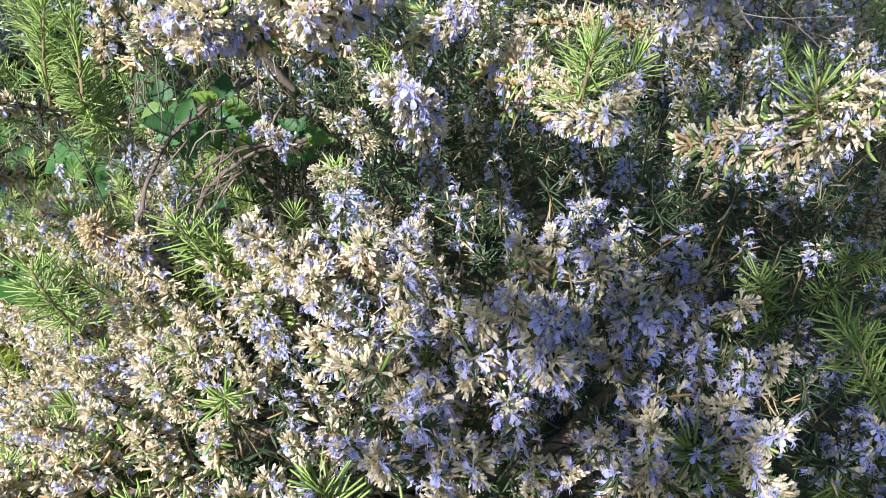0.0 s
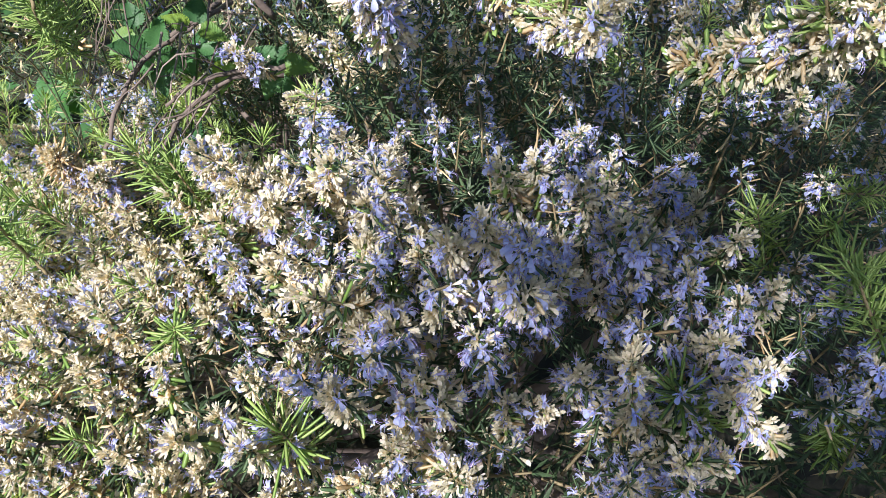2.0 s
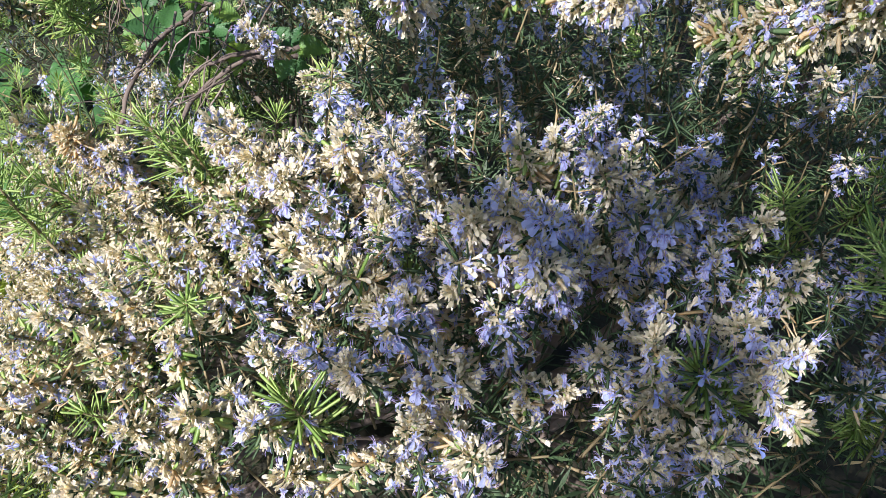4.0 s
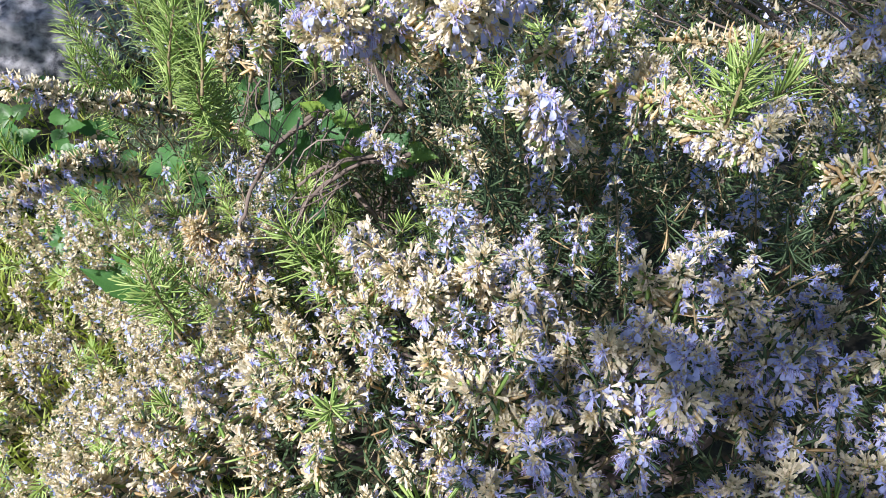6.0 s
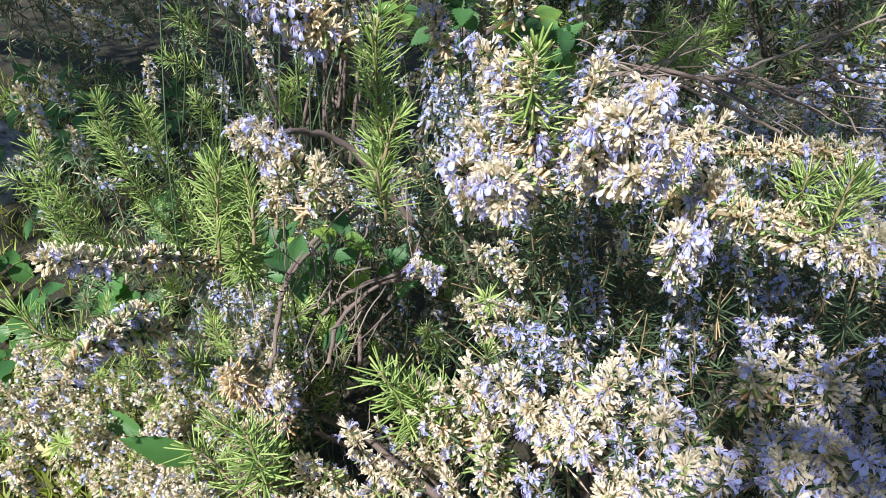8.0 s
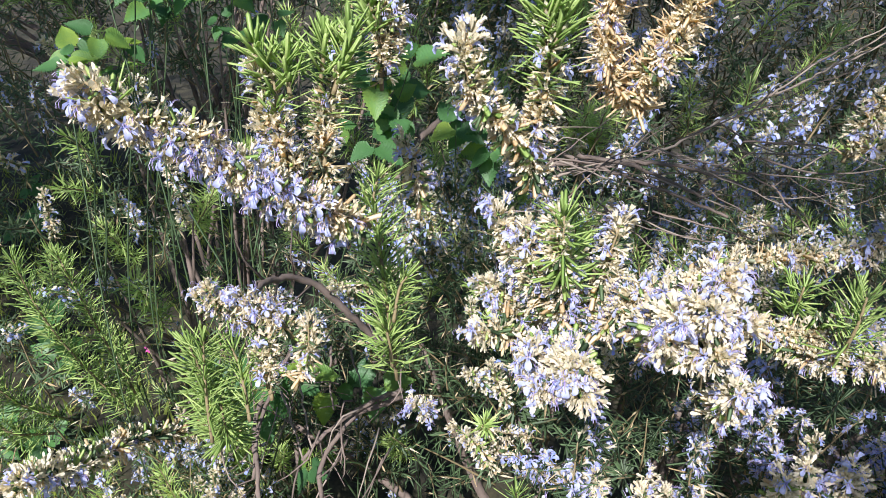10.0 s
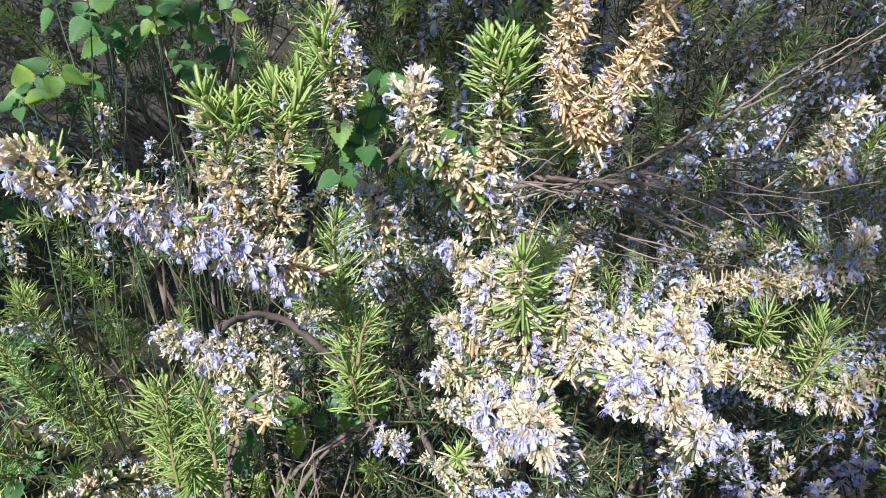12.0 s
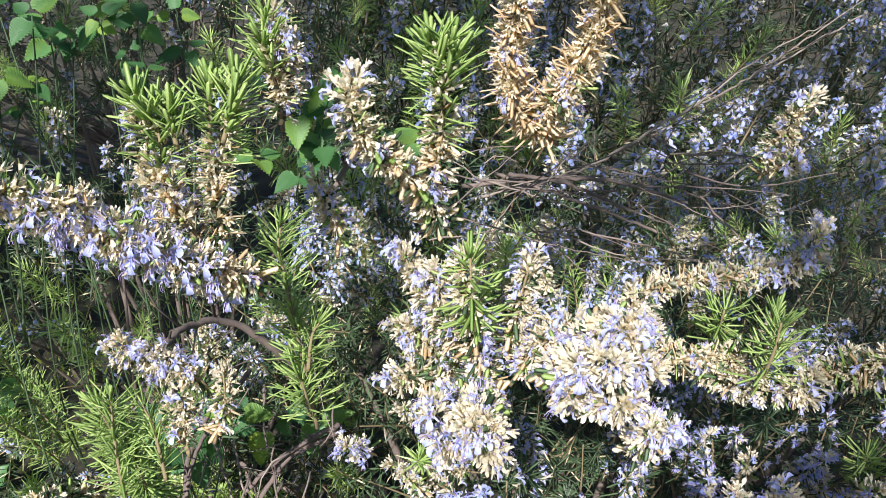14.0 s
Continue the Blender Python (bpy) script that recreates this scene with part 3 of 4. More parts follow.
crown = spread_over(fill_rng, lambda x, y: SHORT if -0.3 < x < 0.42 and y < 0.6 else FAR, near_top, near_kinds, (-0.5, 0.56), (0.25, 0.99), 0.0238, near_keep, (-0.1, -0.12, 0.6), 0.0, (0.7, 0.98), (-0.035, 0.02))


def bed_top(x, y):
    """Height of the low sunlit sprigs along the bush's grassy edge."""
    return near_top(max(x, -0.4), y) + 0.02


def bed_keep(x, y):
    return x > -0.62 + 0.3 * max(0, y - 0.6) and (x + 0.287) ** 2 + (y - 0.6) ** 2 > 0.002 and noise.noise(Vector((x * 15, y * 15, 21))) > -0.15


crown += spread_over(fill_rng, lambda x, y: FAR, bed_top, lambda x, y: ("seed", "bloom", "seed", "seed", "bloom", "seed", "tipped"), (-0.62, -0.28), (0.34, 0.78), 0.024, bed_keep, (-0.2, -0.1, 0.6), 0.0, (0.7, 1.0))
single, rest = [], []
for kind, pick, m in crown:
    p = m.translation
    (single if -0.2 < p.x < 0.34 and p.y < 0.53 and len(single) < 150 and pick[2] else rest).append((kind, pick, m))
for kind, pick, m in single:
    hang(near_bush, pick[2], kind, m)
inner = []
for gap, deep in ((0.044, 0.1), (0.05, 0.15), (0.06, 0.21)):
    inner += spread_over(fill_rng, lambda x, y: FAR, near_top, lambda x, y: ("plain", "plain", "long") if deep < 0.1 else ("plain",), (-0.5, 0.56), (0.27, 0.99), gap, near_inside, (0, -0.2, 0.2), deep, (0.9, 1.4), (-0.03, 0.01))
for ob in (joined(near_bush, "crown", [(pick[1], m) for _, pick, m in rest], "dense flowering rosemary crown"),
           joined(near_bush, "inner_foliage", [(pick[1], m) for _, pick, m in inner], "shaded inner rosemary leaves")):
    ob.matrix_parent_inverse = Matrix.Translation(-near_bush.location)

key("tipped", (-0.125, 0.631, 0.883), (-0.124, 0.629, 0.914), (-0.125, 0.633, 0.941), (-0.124, 0.636, 0.967))
key("bloom", (-0.122, 0.634, 0.893), (-0.115, 0.634, 0.922), (-0.112, 0.632, 0.944))
key("plume", (-0.126, 0.625, 0.914), (-0.129, 0.628, 0.935), (-0.131, 0.630, 0.955))
key("plume", (-0.190, 0.574, 0.902), (-0.199, 0.576, 0.921), (-0.203, 0.579, 0.943))
key("plume", (-0.184, 0.569, 0.899), (-0.184, 0.571, 0.918), (-0.182, 0.573, 0.935))
key("plume", (-0.167, 0.573, 0.902), (-0.162, 0.577, 0.924), (-0.159, 0.579, 0.943))
key("plume", (-0.160, 0.568, 0.900), (-0.150, 0.571, 0.923), (-0.145, 0.575, 0.946))
key("plume", (-0.048, 0.523, 0.916), (-0.050, 0.528, 0.942), (-0.054, 0.531, 0.962))
key("plume", (-0.047, 0.520, 0.920), (-0.042, 0.522, 0.945), (-0.038, 0.523, 0.963))
key("plume", (-0.260, 0.495, 0.913), (-0.262, 0.494, 0.922), (-0.263, 0.494, 0.934))
key("plume", (0.263, 0.417, 0.752), (0.264, 0.410, 0.765), (0.263, 0.407, 0.779))
key("cream", (-0.148, 0.530, 0.833), (-0.190, 0.506, 0.865), (-0.222, 0.499, 0.893), (-0.256, 0.493, 0.914), (-0.276, 0.489, 0.931))
key("cream", (-0.152, 0.534, 0.824), (-0.191, 0.512, 0.859), (-0.218, 0.501, 0.888), (-0.242, 0.499, 0.906))
key("tipped", (-0.177, 0.546, 0.844), (-0.191, 0.561, 0.877), (-0.192, 0.573, 0.907), (-0.194, 0.581, 0.934))
key("tipped", (-0.170, 0.554, 0.843), (-0.168, 0.571, 0.881), (-0.158, 0.575, 0.906), (-0.151, 0.581, 0.937))
key("bloom", (-0.178, 0.560, 0.838), (-0.195, 0.566, 0.869), (-0.204, 0.567, 0.890))
key("seed", (-0.047, 0.534, 0.844), (-0.066, 0.522, 0.880), (-0.089, 0.514, 0.907), (-0.096, 0.514, 0.926), (-0.090, 0.518, 0.941))
key("tipped", (-0.047, 0.534, 0.844), (-0.056, 0.525, 0.873), (-0.049, 0.520, 0.906), (-0.047, 0.525, 0.935), (-0.047, 0.529, 0.962))
key("dry", (0.045, 0.588, 0.864), (0.017, 0.584, 0.891), (0.014, 0.587, 0.923), (0.020, 0.585, 0.953), (0.023, 0.582, 0.978))
key("dry", (0.026, 0.591, 0.873), (0.038, 0.578, 0.898), (0.054, 0.571, 0.923), (0.064, 0.566, 0.949), (0.063, 0.565, 0.977))
key("seed", (0.028, 0.590, 0.873), (0.040, 0.576, 0.894), (0.053, 0.562, 0.921))
key("green", (-0.135, 0.566, 0.696), (-0.137, 0.575, 0.747), (-0.139, 0.579, 0.797), (-0.140, 0.585, 0.827), (-0.132, 0.592, 0.851))
key("green", (-0.135, 0.564, 0.745), (-0.129, 0.569, 0.767), (-0.116, 0.570, 0.786))
key("green", (-0.138, 0.560, 0.712), (-0.140, 0.561, 0.739), (-0.147, 0.564, 0.756))
key("tipped", (-0.031, 0.514, 0.732), (-0.037, 0.511, 0.778), (-0.042, 0.503, 0.822), (-0.040, 0.509, 0.850))
key("seed", (-0.034, 0.551, 0.715), (-0.059, 0.556, 0.754), (-0.078, 0.556, 0.774))
key("bloom", (-0.041, 0.530, 0.749), (-0.060, 0.539, 0.798), (-0.072, 0.542, 0.830))
key("seed", (-0.020, 0.524, 0.750), (-0.011, 0.513, 0.796), (-0.003, 0.511, 0.829))
key("bloom", (-0.016, 0.514, 0.739), (-0.000, 0.504, 0.775), (0.018, 0.491, 0.796))
key("bloom", (-0.031, 0.524, 0.746), (-0.051, 0.522, 0.789), (-0.059, 0.519, 0.827))
key("seed", (-0.047, 0.536, 0.728), (-0.073, 0.537, 0.747), (-0.089, 0.534, 0.751))
key("bloom", (-0.044, 0.481, 0.760), (-0.067, 0.444, 0.778), (-0.084, 0.419, 0.789))
key("cream", (-0.039, 0.475, 0.767), (-0.061, 0.436, 0.783), (-0.063, 0.407, 0.789))
key("bloom", (-0.052, 0.475, 0.774), (-0.076, 0.444, 0.787), (-0.087, 0.429, 0.801))
key("cream", (-0.047, 0.471, 0.772), (-0.060, 0.439, 0.787), (-0.072, 0.413, 0.798))
key("cream", (-0.010, 0.480, 0.776), (-0.010, 0.435, 0.808), (-0.025, 0.400, 0.832))
key("bloom", (-0.011, 0.464, 0.781), (-0.002, 0.422, 0.808), (-0.014, 0.391, 0.840))
key("cream", (-0.006, 0.473, 0.782), (-0.002, 0.432, 0.823), (0.001, 0.404, 0.842))
key("cream", (-0.012, 0.461, 0.776), (-0.009, 0.424, 0.794), (-0.002, 0.394, 0.812))
key("bloom", (-0.009, 0.468, 0.773), (0.006, 0.425, 0.804), (0.008, 0.396, 0.827))
key("bloom", (0.018, 0.522, 0.743), (0.047, 0.514, 0.764), (0.061, 0.509, 0.781), (0.064, 0.512, 0.795))
key("seed", (0.082, 0.513, 0.732), (0.118, 0.504, 0.735), (0.146, 0.498, 0.738), (0.161, 0.497, 0.744))
key("green", (0.156, 0.497, 0.732), (0.163, 0.504, 0.748), (0.170, 0.511, 0.766))
key("bloom", (0.137, 0.500, 0.734), (0.144, 0.490, 0.739), (0.160, 0.480, 0.743))
key("seed", (0.099, 0.583, 0.745), (0.146, 0.570, 0.753), (0.186, 0.557, 0.759), (0.226, 0.536, 0.772))
key("bloom", (0.201, 0.546, 0.757), (0.213, 0.539, 0.778), (0.219, 0.535, 0.796))
key("seed", (0.207, 0.593, 0.812), (0.210, 0.590, 0.831), (0.219, 0.585, 0.856), (0.228, 0.585, 0.871))
key("bloom", (0.210, 0.593, 0.816), (0.218, 0.581, 0.824), (0.222, 0.572, 0.831))
key("seed", (-0.092, 0.694, 0.769), (-0.095, 0.683, 0.799), (-0.102, 0.678, 0.821), (-0.106, 0.677, 0.837))
key("green", (-0.269, 0.586, 0.650), (-0.268, 0.594, 0.685), (-0.266, 0.606, 0.714), (-0.263, 0.615, 0.736))
key("green", (-0.241, 0.589, 0.661), (-0.243, 0.604, 0.696), (-0.250, 0.614, 0.724))
key("bloom", (-0.202, 0.619, 0.701), (-0.208, 0.614, 0.721), (-0.224, 0.617, 0.736), (-0.240, 0.621, 0.749))
key("seed", (-0.207, 0.606, 0.670), (-0.195, 0.607, 0.697), (-0.191, 0.617, 0.725))
key("seed", (-0.224, 0.597, 0.671), (-0.223, 0.606, 0.695), (-0.220, 0.613, 0.719))
key("seed", (-0.282, 0.707, 0.571), (-0.314, 0.677, 0.591), (-0.339, 0.645, 0.615), (-0.362, 0.597, 0.638), (-0.388, 0.547, 0.672))
key("green", (-0.362, 0.594, 0.549), (-0.391, 0.586, 0.567), (-0.418, 0.574, 0.581), (-0.444, 0.575, 0.616))
key("seed", (-0.330, 0.620, 0.556), (-0.352, 0.572, 0.587), (-0.358, 0.522, 0.605), (-0.370, 0.487, 0.594), (-0.391, 0.464, 0.591))
key("bloom", (-0.337, 0.611, 0.590), (-0.352, 0.567, 0.601), (-0.364, 0.510, 0.606))
key("green", (-0.267, 0.674, 0.590), (-0.271, 0.633, 0.654), (-0.273, 0.616, 0.696), (-0.278, 0.614, 0.728))
key("green", (-0.271, 0.668, 0.581), (-0.265, 0.625, 0.632), (-0.264, 0.624, 0.679))
key("bloom", (-0.229, 0.701, 0.658), (-0.246, 0.694, 0.685), (-0.263, 0.689, 0.706), (-0.269, 0.687, 0.723))
key("green", (-0.408, 0.884, 0.463), (-0.440, 0.865, 0.554), (-0.457, 0.850, 0.627), (-0.471, 0.855, 0.701))
key("green", (-0.465, 0.863, 0.482), (-0.499, 0.841, 0.527), (-0.523, 0.828, 0.587), (-0.541, 0.831, 0.657))
key("green", (-0.482, 0.850, 0.478), (-0.513, 0.822, 0.511), (-0.538, 0.818, 0.589))
key("green", (-0.404, 0.897, 0.482), (-0.426, 0.891, 0.596), (-0.446, 0.898, 0.680))
key("green", (-0.226, 0.545, 0.466), (-0.251, 0.539, 0.504), (-0.288, 0.530, 0.535))
key("green", (-0.250, 0.506, 0.471), (-0.278, 0.513, 0.509), (-0.296, 0.508, 0.533))
key("green", (-0.098, 0.513, 0.535), (-0.111, 0.511, 0.567), (-0.134, 0.519, 0.601))
key("green", (-0.079, 0.509, 0.542), (-0.089, 0.508, 0.573), (-0.099, 0.514, 0.599))
key("bloom", (-0.092, 0.670, 0.575), (-0.103, 0.648, 0.599), (-0.116, 0.634, 0.617))
key("seed", (0.199, 0.516, 0.691), (0.222, 0.477, 0.720), (0.240, 0.448, 0.746), (0.250, 0.418, 0.769), (0.260, 0.397, 0.790))
key("seed", (0.208, 0.494, 0.699), (0.228, 0.464, 0.722), (0.243, 0.434, 0.745), (0.259, 0.404, 0.774))
key("green", (0.247, 0.426, 0.757), (0.237, 0.420, 0.775), (0.232, 0.418, 0.794))
key("bloom", (0.044, 0.465, 0.707), (0.037, 0.442, 0.739), (0.027, 0.421, 0.768))
key("bloom", (0.049, 0.468, 0.714), (0.044, 0.443, 0.743), (0.038, 0.423, 0.762))
key("seed", (0.069, 0.590, 0.703), (0.098, 0.549, 0.722), (0.117, 0.501, 0.726), (0.129, 0.474, 0.728), (0.140, 0.453, 0.741))
key("green", (0.132, 0.473, 0.728), (0.132, 0.465, 0.760), (0.136, 0.466, 0.794))
key("bloom", (0.138, 0.471, 0.727), (0.143, 0.452, 0.742), (0.147, 0.444, 0.754))
key("seed", (0.017, 0.348, 0.481), (0.014, 0.317, 0.546), (0.006, 0.306, 0.590))
key("green", (0.016, 0.311, 0.554), (0.012, 0.303, 0.586), (-0.003, 0.303, 0.603))
key("bloom", (0.075, 0.350, 0.476), (0.073, 0.322, 0.553), (0.069, 0.320, 0.595))
key("bloom", (0.089, 0.341, 0.493), (0.086, 0.319, 0.550), (0.085, 0.314, 0.583))
key("seed", (0.242, 0.364, 0.511), (0.213, 0.350, 0.555), (0.185, 0.343, 0.580))
key("green", (0.251, 0.376, 0.524), (0.221, 0.361, 0.567), (0.204, 0.357, 0.598))
key("bloom", (0.294, 0.375, 0.516), (0.258, 0.356, 0.565), (0.234, 0.353, 0.593))
key("bloom", (0.188, 0.503, 0.569), (0.170, 0.472, 0.607), (0.151, 0.462, 0.639))
key("bloom", (0.193, 0.500, 0.583), (0.177, 0.478, 0.617), (0.162, 0.467, 0.641))
key("bloom", (0.130, 0.450, 0.558), (0.114, 0.415, 0.608), (0.099, 0.403, 0.638))
key("bloom", (0.143, 0.460, 0.571), (0.131, 0.429, 0.610), (0.121, 0.415, 0.639))
key("seed", (0.127, 0.495, 0.579), (0.116, 0.475, 0.618), (0.106, 0.460, 0.648))
key("seed", (0.142, 0.500, 0.587), (0.133, 0.479, 0.625), (0.126, 0.466, 0.650))
key("tipped", (0.065, 0.424, 0.532), (0.058, 0.390, 0.583), (0.047, 0.371, 0.623))
key("bloom", (0.023, 0.499, 0.559), (0.015, 0.460, 0.608), (0.006, 0.444, 0.641))
key("bloom", (-0.009, 0.491, 0.557), (-0.013, 0.452, 0.607), (-0.017, 0.437, 0.639))
key("bloom", (0.221, 0.480, 0.552), (0.204, 0.453, 0.594), (0.193, 0.440, 0.622))
key("bloom", (0.197, 0.460, 0.523), (0.178, 0.429, 0.574), (0.165, 0.415, 0.600))
key("green", (-0.115, 0.515, 0.531), (-0.124, 0.492, 0.592), (-0.141, 0.486, 0.632))
key("green", (-0.096, 0.513, 0.535), (-0.105, 0.494, 0.583), (-0.122, 0.497, 0.614))
key("green", (-0.215, 0.457, 0.535), (-0.214, 0.440, 0.583), (-0.219, 0.437, 0.621))
key("green", (0.343, 0.438, 0.580), (0.313, 0.432, 0.618), (0.293, 0.433, 0.638))
key("green", (0.344, 0.415, 0.574), (0.322, 0.413, 0.604), (0.304, 0.421, 0.632))
key("green", (0.152, 0.547, 0.708), (0.142, 0.529, 0.739), (0.141, 0.523, 0.766))
key("bloom", (0.135, 0.552, 0.692), (0.150, 0.526, 0.710), (0.160, 0.501, 0.720))


def clump(kinds, base, tip, reach, count):
    """A close bunch of sprigs that share a foot."""
    for i in range(count):
        end = np.array(tip) + key_rng.uniform(-1, 1, 3) * reach
        mid = np.array(base) * 0.45 + end * 0.55 + key_rng.normal(0, 0.006, 3) + (0, 0, 0.008)
        key(kinds[i % len(kinds)], np.array(base) + key_rng.normal(0, 0.008, 3), mid, end)


clump(("bloom", "blue", "seed", "bloom"), (0.12, 0.41, 0.585), (0.102, 0.352, 0.666), (0.026, 0.016, 0.02), 8)
clump(("blue", "bloom", "blue"), (0.205, 0.455, 0.555), (0.183, 0.416, 0.622), (0.024, 0.02, 0.02), 6)
clump(("seed", "bloom"), (0.06, 0.385, 0.57), (0.053, 0.343, 0.632), (0.016, 0.012, 0.012), 4)
clump(("bloom", "seed", "bloom"), (-0.02, 0.47, 0.565), (-0.025, 0.415, 0.645), (0.045, 0.02, 0.02), 9)
clump(("bloom", "seed"), (0.1, 0.59, 0.68), (0.09, 0.56, 0.728), (0.022, 0.02, 0.01), 4)
clump(("seed", "seed", "dry"), (-0.25, 0.65, 0.42), (-0.262, 0.605, 0.5), (0.035, 0.03, 0.02), 6)
clump(("seed", "bloom", "green"), (-0.33, 0.72, 0.4), (-0.32, 0.68, 0.48), (0.05, 0.04, 0.03), 6)
clump(("blue", "bloom"), (0.24, 0.40, 0.53), (0.215, 0.36, 0.6), (0.04, 0.02, 0.02), 6)
wood(WOOD, 0.0036, 0.0026, (-0.125, 0.781, 0.580), (-0.165, 0.756, 0.651), (-0.192, 0.743, 0.687), (-0.222, 0.704, 0.712), (-0.237, 0.643, 0.727))
wood(WOOD, 0.0026, 0.0016, (0.123, 0.899, 0.720), (0.176, 0.852, 0.716), (0.217, 0.788, 0.704))
wood(WOOD, 0.0024, 0.0014, (0.120, 0.928, 0.709), (0.172, 0.827, 0.708), (0.220, 0.739, 0.701))
wood(WOOD, 0.003, 0.0015, (0.081, 0.937, 0.697), (0.166, 0.888, 0.711), (0.232, 0.842, 0.713), (0.283, 0.790, 0.701))
wood(WOOD, 0.004, 0.003, (-0.016, 0.981, 0.750), (-0.051, 0.943, 0.739), (-0.085, 0.897, 0.715))
wood(WOOD, 0.0029, 0.0019, (-0.205, 0.850, 0.560), (-0.247, 0.788, 0.541), (-0.259, 0.735, 0.530), (-0.256, 0.683, 0.523), (-0.258, 0.644, 0.494))
wood(WOOD, 0.0026, 0.0017, (-0.190, 0.845, 0.563), (-0.240, 0.776, 0.545), (-0.254, 0.730, 0.538), (-0.262, 0.690, 0.515))
wood(WOOD, 0.0029, 0.0019, (-0.110, 0.755, 0.540), (-0.150, 0.736, 0.543), (-0.191, 0.712, 0.537), (-0.216, 0.700, 0.518))
wood(WOOD, 0.0029, 0.002, (-0.112, 0.752, 0.532), (-0.150, 0.735, 0.537), (-0.167, 0.730, 0.531), (-0.198, 0.696, 0.512), (-0.202, 0.642, 0.503))
wood(WOOD_PALE, 0.0013, 0.0008, (-0.213, 0.765, 0.573), (-0.209, 0.731, 0.555), (-0.205, 0.694, 0.538))
wood(WOOD_PALE, 0.0013, 0.0008, (-0.231, 0.754, 0.568), (-0.220, 0.710, 0.553), (-0.214, 0.677, 0.541))
wood(WOOD, 0.0014, 0.0008, (-0.176, 0.806, 0.570), (-0.182, 0.767, 0.552), (-0.181, 0.736, 0.543))
wood(WOOD, 0.0012, 0.0007, (-0.171, 0.714, 0.523), (-0.184, 0.682, 0.525), (-0.203, 0.661, 0.529))


def make_limbs(bush, rng, foot, ends, thick=1.0):
    """Woody limbs from the foot of a bush up into its crown."""
    for end in ends:
        foot_at = Vector(foot) + Vector((*rng.normal(0, 0.05, 2), -0.02))
        mid = foot_at.lerp(Vector(end), 0.5) + Vector((*rng.normal(0, 0.03, 2), 0.03))
        s = Shape()
        line, _ = curve([foot_at, mid, end], 0.02)
        tube(s, line, 0.011 * thick, 0.003 * thick, 6, rough=0.15, rng=rng)
        rooted("limb", mesh_of("limb", *s.arrays(), [WOOD]), bush)


limb_rng = np.random.default_rng(41)


def dead_twigs(rng, middle, reach, way, count, lengths):
    """Thin bare twigs inside the near bush."""
    for _ in range(count):
        start = np.array(middle) + rng.uniform(-1, 1, 3) * reach
        step = (np.array(way) + rng.normal(0, 0.4, 3)) * rng.uniform(*lengths)
        s = Shape()
        line, _ = curve([start, start + step * 0.5 + rng.normal(0, 0.008, 3), start + step], 0.012)
        line = line + rng.normal(0, 0.0006, line.shape)
        tube(s, line, rng.uniform(0.0006, 0.0013), 0.0004, 5)
        rooted("twig", mesh_of("twig", *s.arrays(), [WOOD_PALE if rng.random() < 0.3 else WOOD]), near_bush)


dead_twigs(limb_rng, (0.159, 0.820, 0.735), (0.16, 0.1, 0.03), (0.8, -0.4, 0.0), 22, (0.08, 0.2))
dead_twigs(limb_rng, (-0.22, 0.72, 0.52), (0.09, 0.09, 0.07), (-0.3, -0.5, -0.6), 13, (0.04, 0.1))
dead_twigs(limb_rng, (-0.193, 0.738, 0.650), (0.08, 0.05, 0.05), (0.1, -0.2, -0.8), 16, (0.04, 0.1))
dead_twigs(limb_rng, (-0.16, 0.66, 0.57), (0.06, 0.05, 0.03), (-0.5, -0.5, -0.3), 7, (0.03, 0.08))
dead_twigs(limb_rng, (0.159, 0.848, 0.709), (0.2, 0.08, 0.03), (0.9, -0.2, 0.0), 24, (0.05, 0.16))
make_limbs(near_bush, limb_rng, (0.1, 0.75, 0), [(x, y, near_top(x, y) - 0.14) for x, y in zip(limb_rng.uniform(-0.42, 0.5, 46), limb_rng.uniform(0.3, 0.95, 46))])

# ---------- the bushes behind ----------
left_bush = thing("rosemary_bush", (-0.35, 1.25, 0), "shaded rosemary bush with upright green shoots", "bush", "rosemary bushes")


def left_top(x, y):
    return 0.42 + 0.64 * smooth(0.85, 1.5, y) - 0.1 * smooth(-0.5, -0.9, x) + 0.05 * noise.noise(Vector((x * 6, y * 6, 1)))


def left_keep(x, y):
    return x > -0.6 - 0.45 * (y - 0.8) and y > 0.8 + 0.5 * max(0, x + 0.25)


behind = []
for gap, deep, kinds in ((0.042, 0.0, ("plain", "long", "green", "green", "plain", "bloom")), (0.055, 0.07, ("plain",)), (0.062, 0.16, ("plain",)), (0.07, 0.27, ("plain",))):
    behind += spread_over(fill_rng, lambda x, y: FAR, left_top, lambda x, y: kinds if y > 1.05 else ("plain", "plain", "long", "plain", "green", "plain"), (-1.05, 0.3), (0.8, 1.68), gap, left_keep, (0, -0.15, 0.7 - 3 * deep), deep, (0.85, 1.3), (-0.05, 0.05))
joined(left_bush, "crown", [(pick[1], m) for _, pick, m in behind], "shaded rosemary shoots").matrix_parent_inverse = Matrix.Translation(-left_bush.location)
make_limbs(left_bush, limb_rng, (-0.35, 1.25, 0), [(x, y, left_top(x, y) - 0.06) for x, y in zip(limb_rng.uniform(-0.6, 0.1, 26), limb_rng.uniform(0.9, 1.6, 26))], thick=0.5)

right_bush = thing("rosemary_bush", (0.7, 1.6, 0), "rosemary bush with blue flowers, mostly in shade", "bush", "rosemary bushes")


def right_top(x, y):
    return 0.62 + 0.36 * smooth(1.0, 1.4, y) + 0.06 * noise.noise(Vector((x * 5, y * 5, 9)))


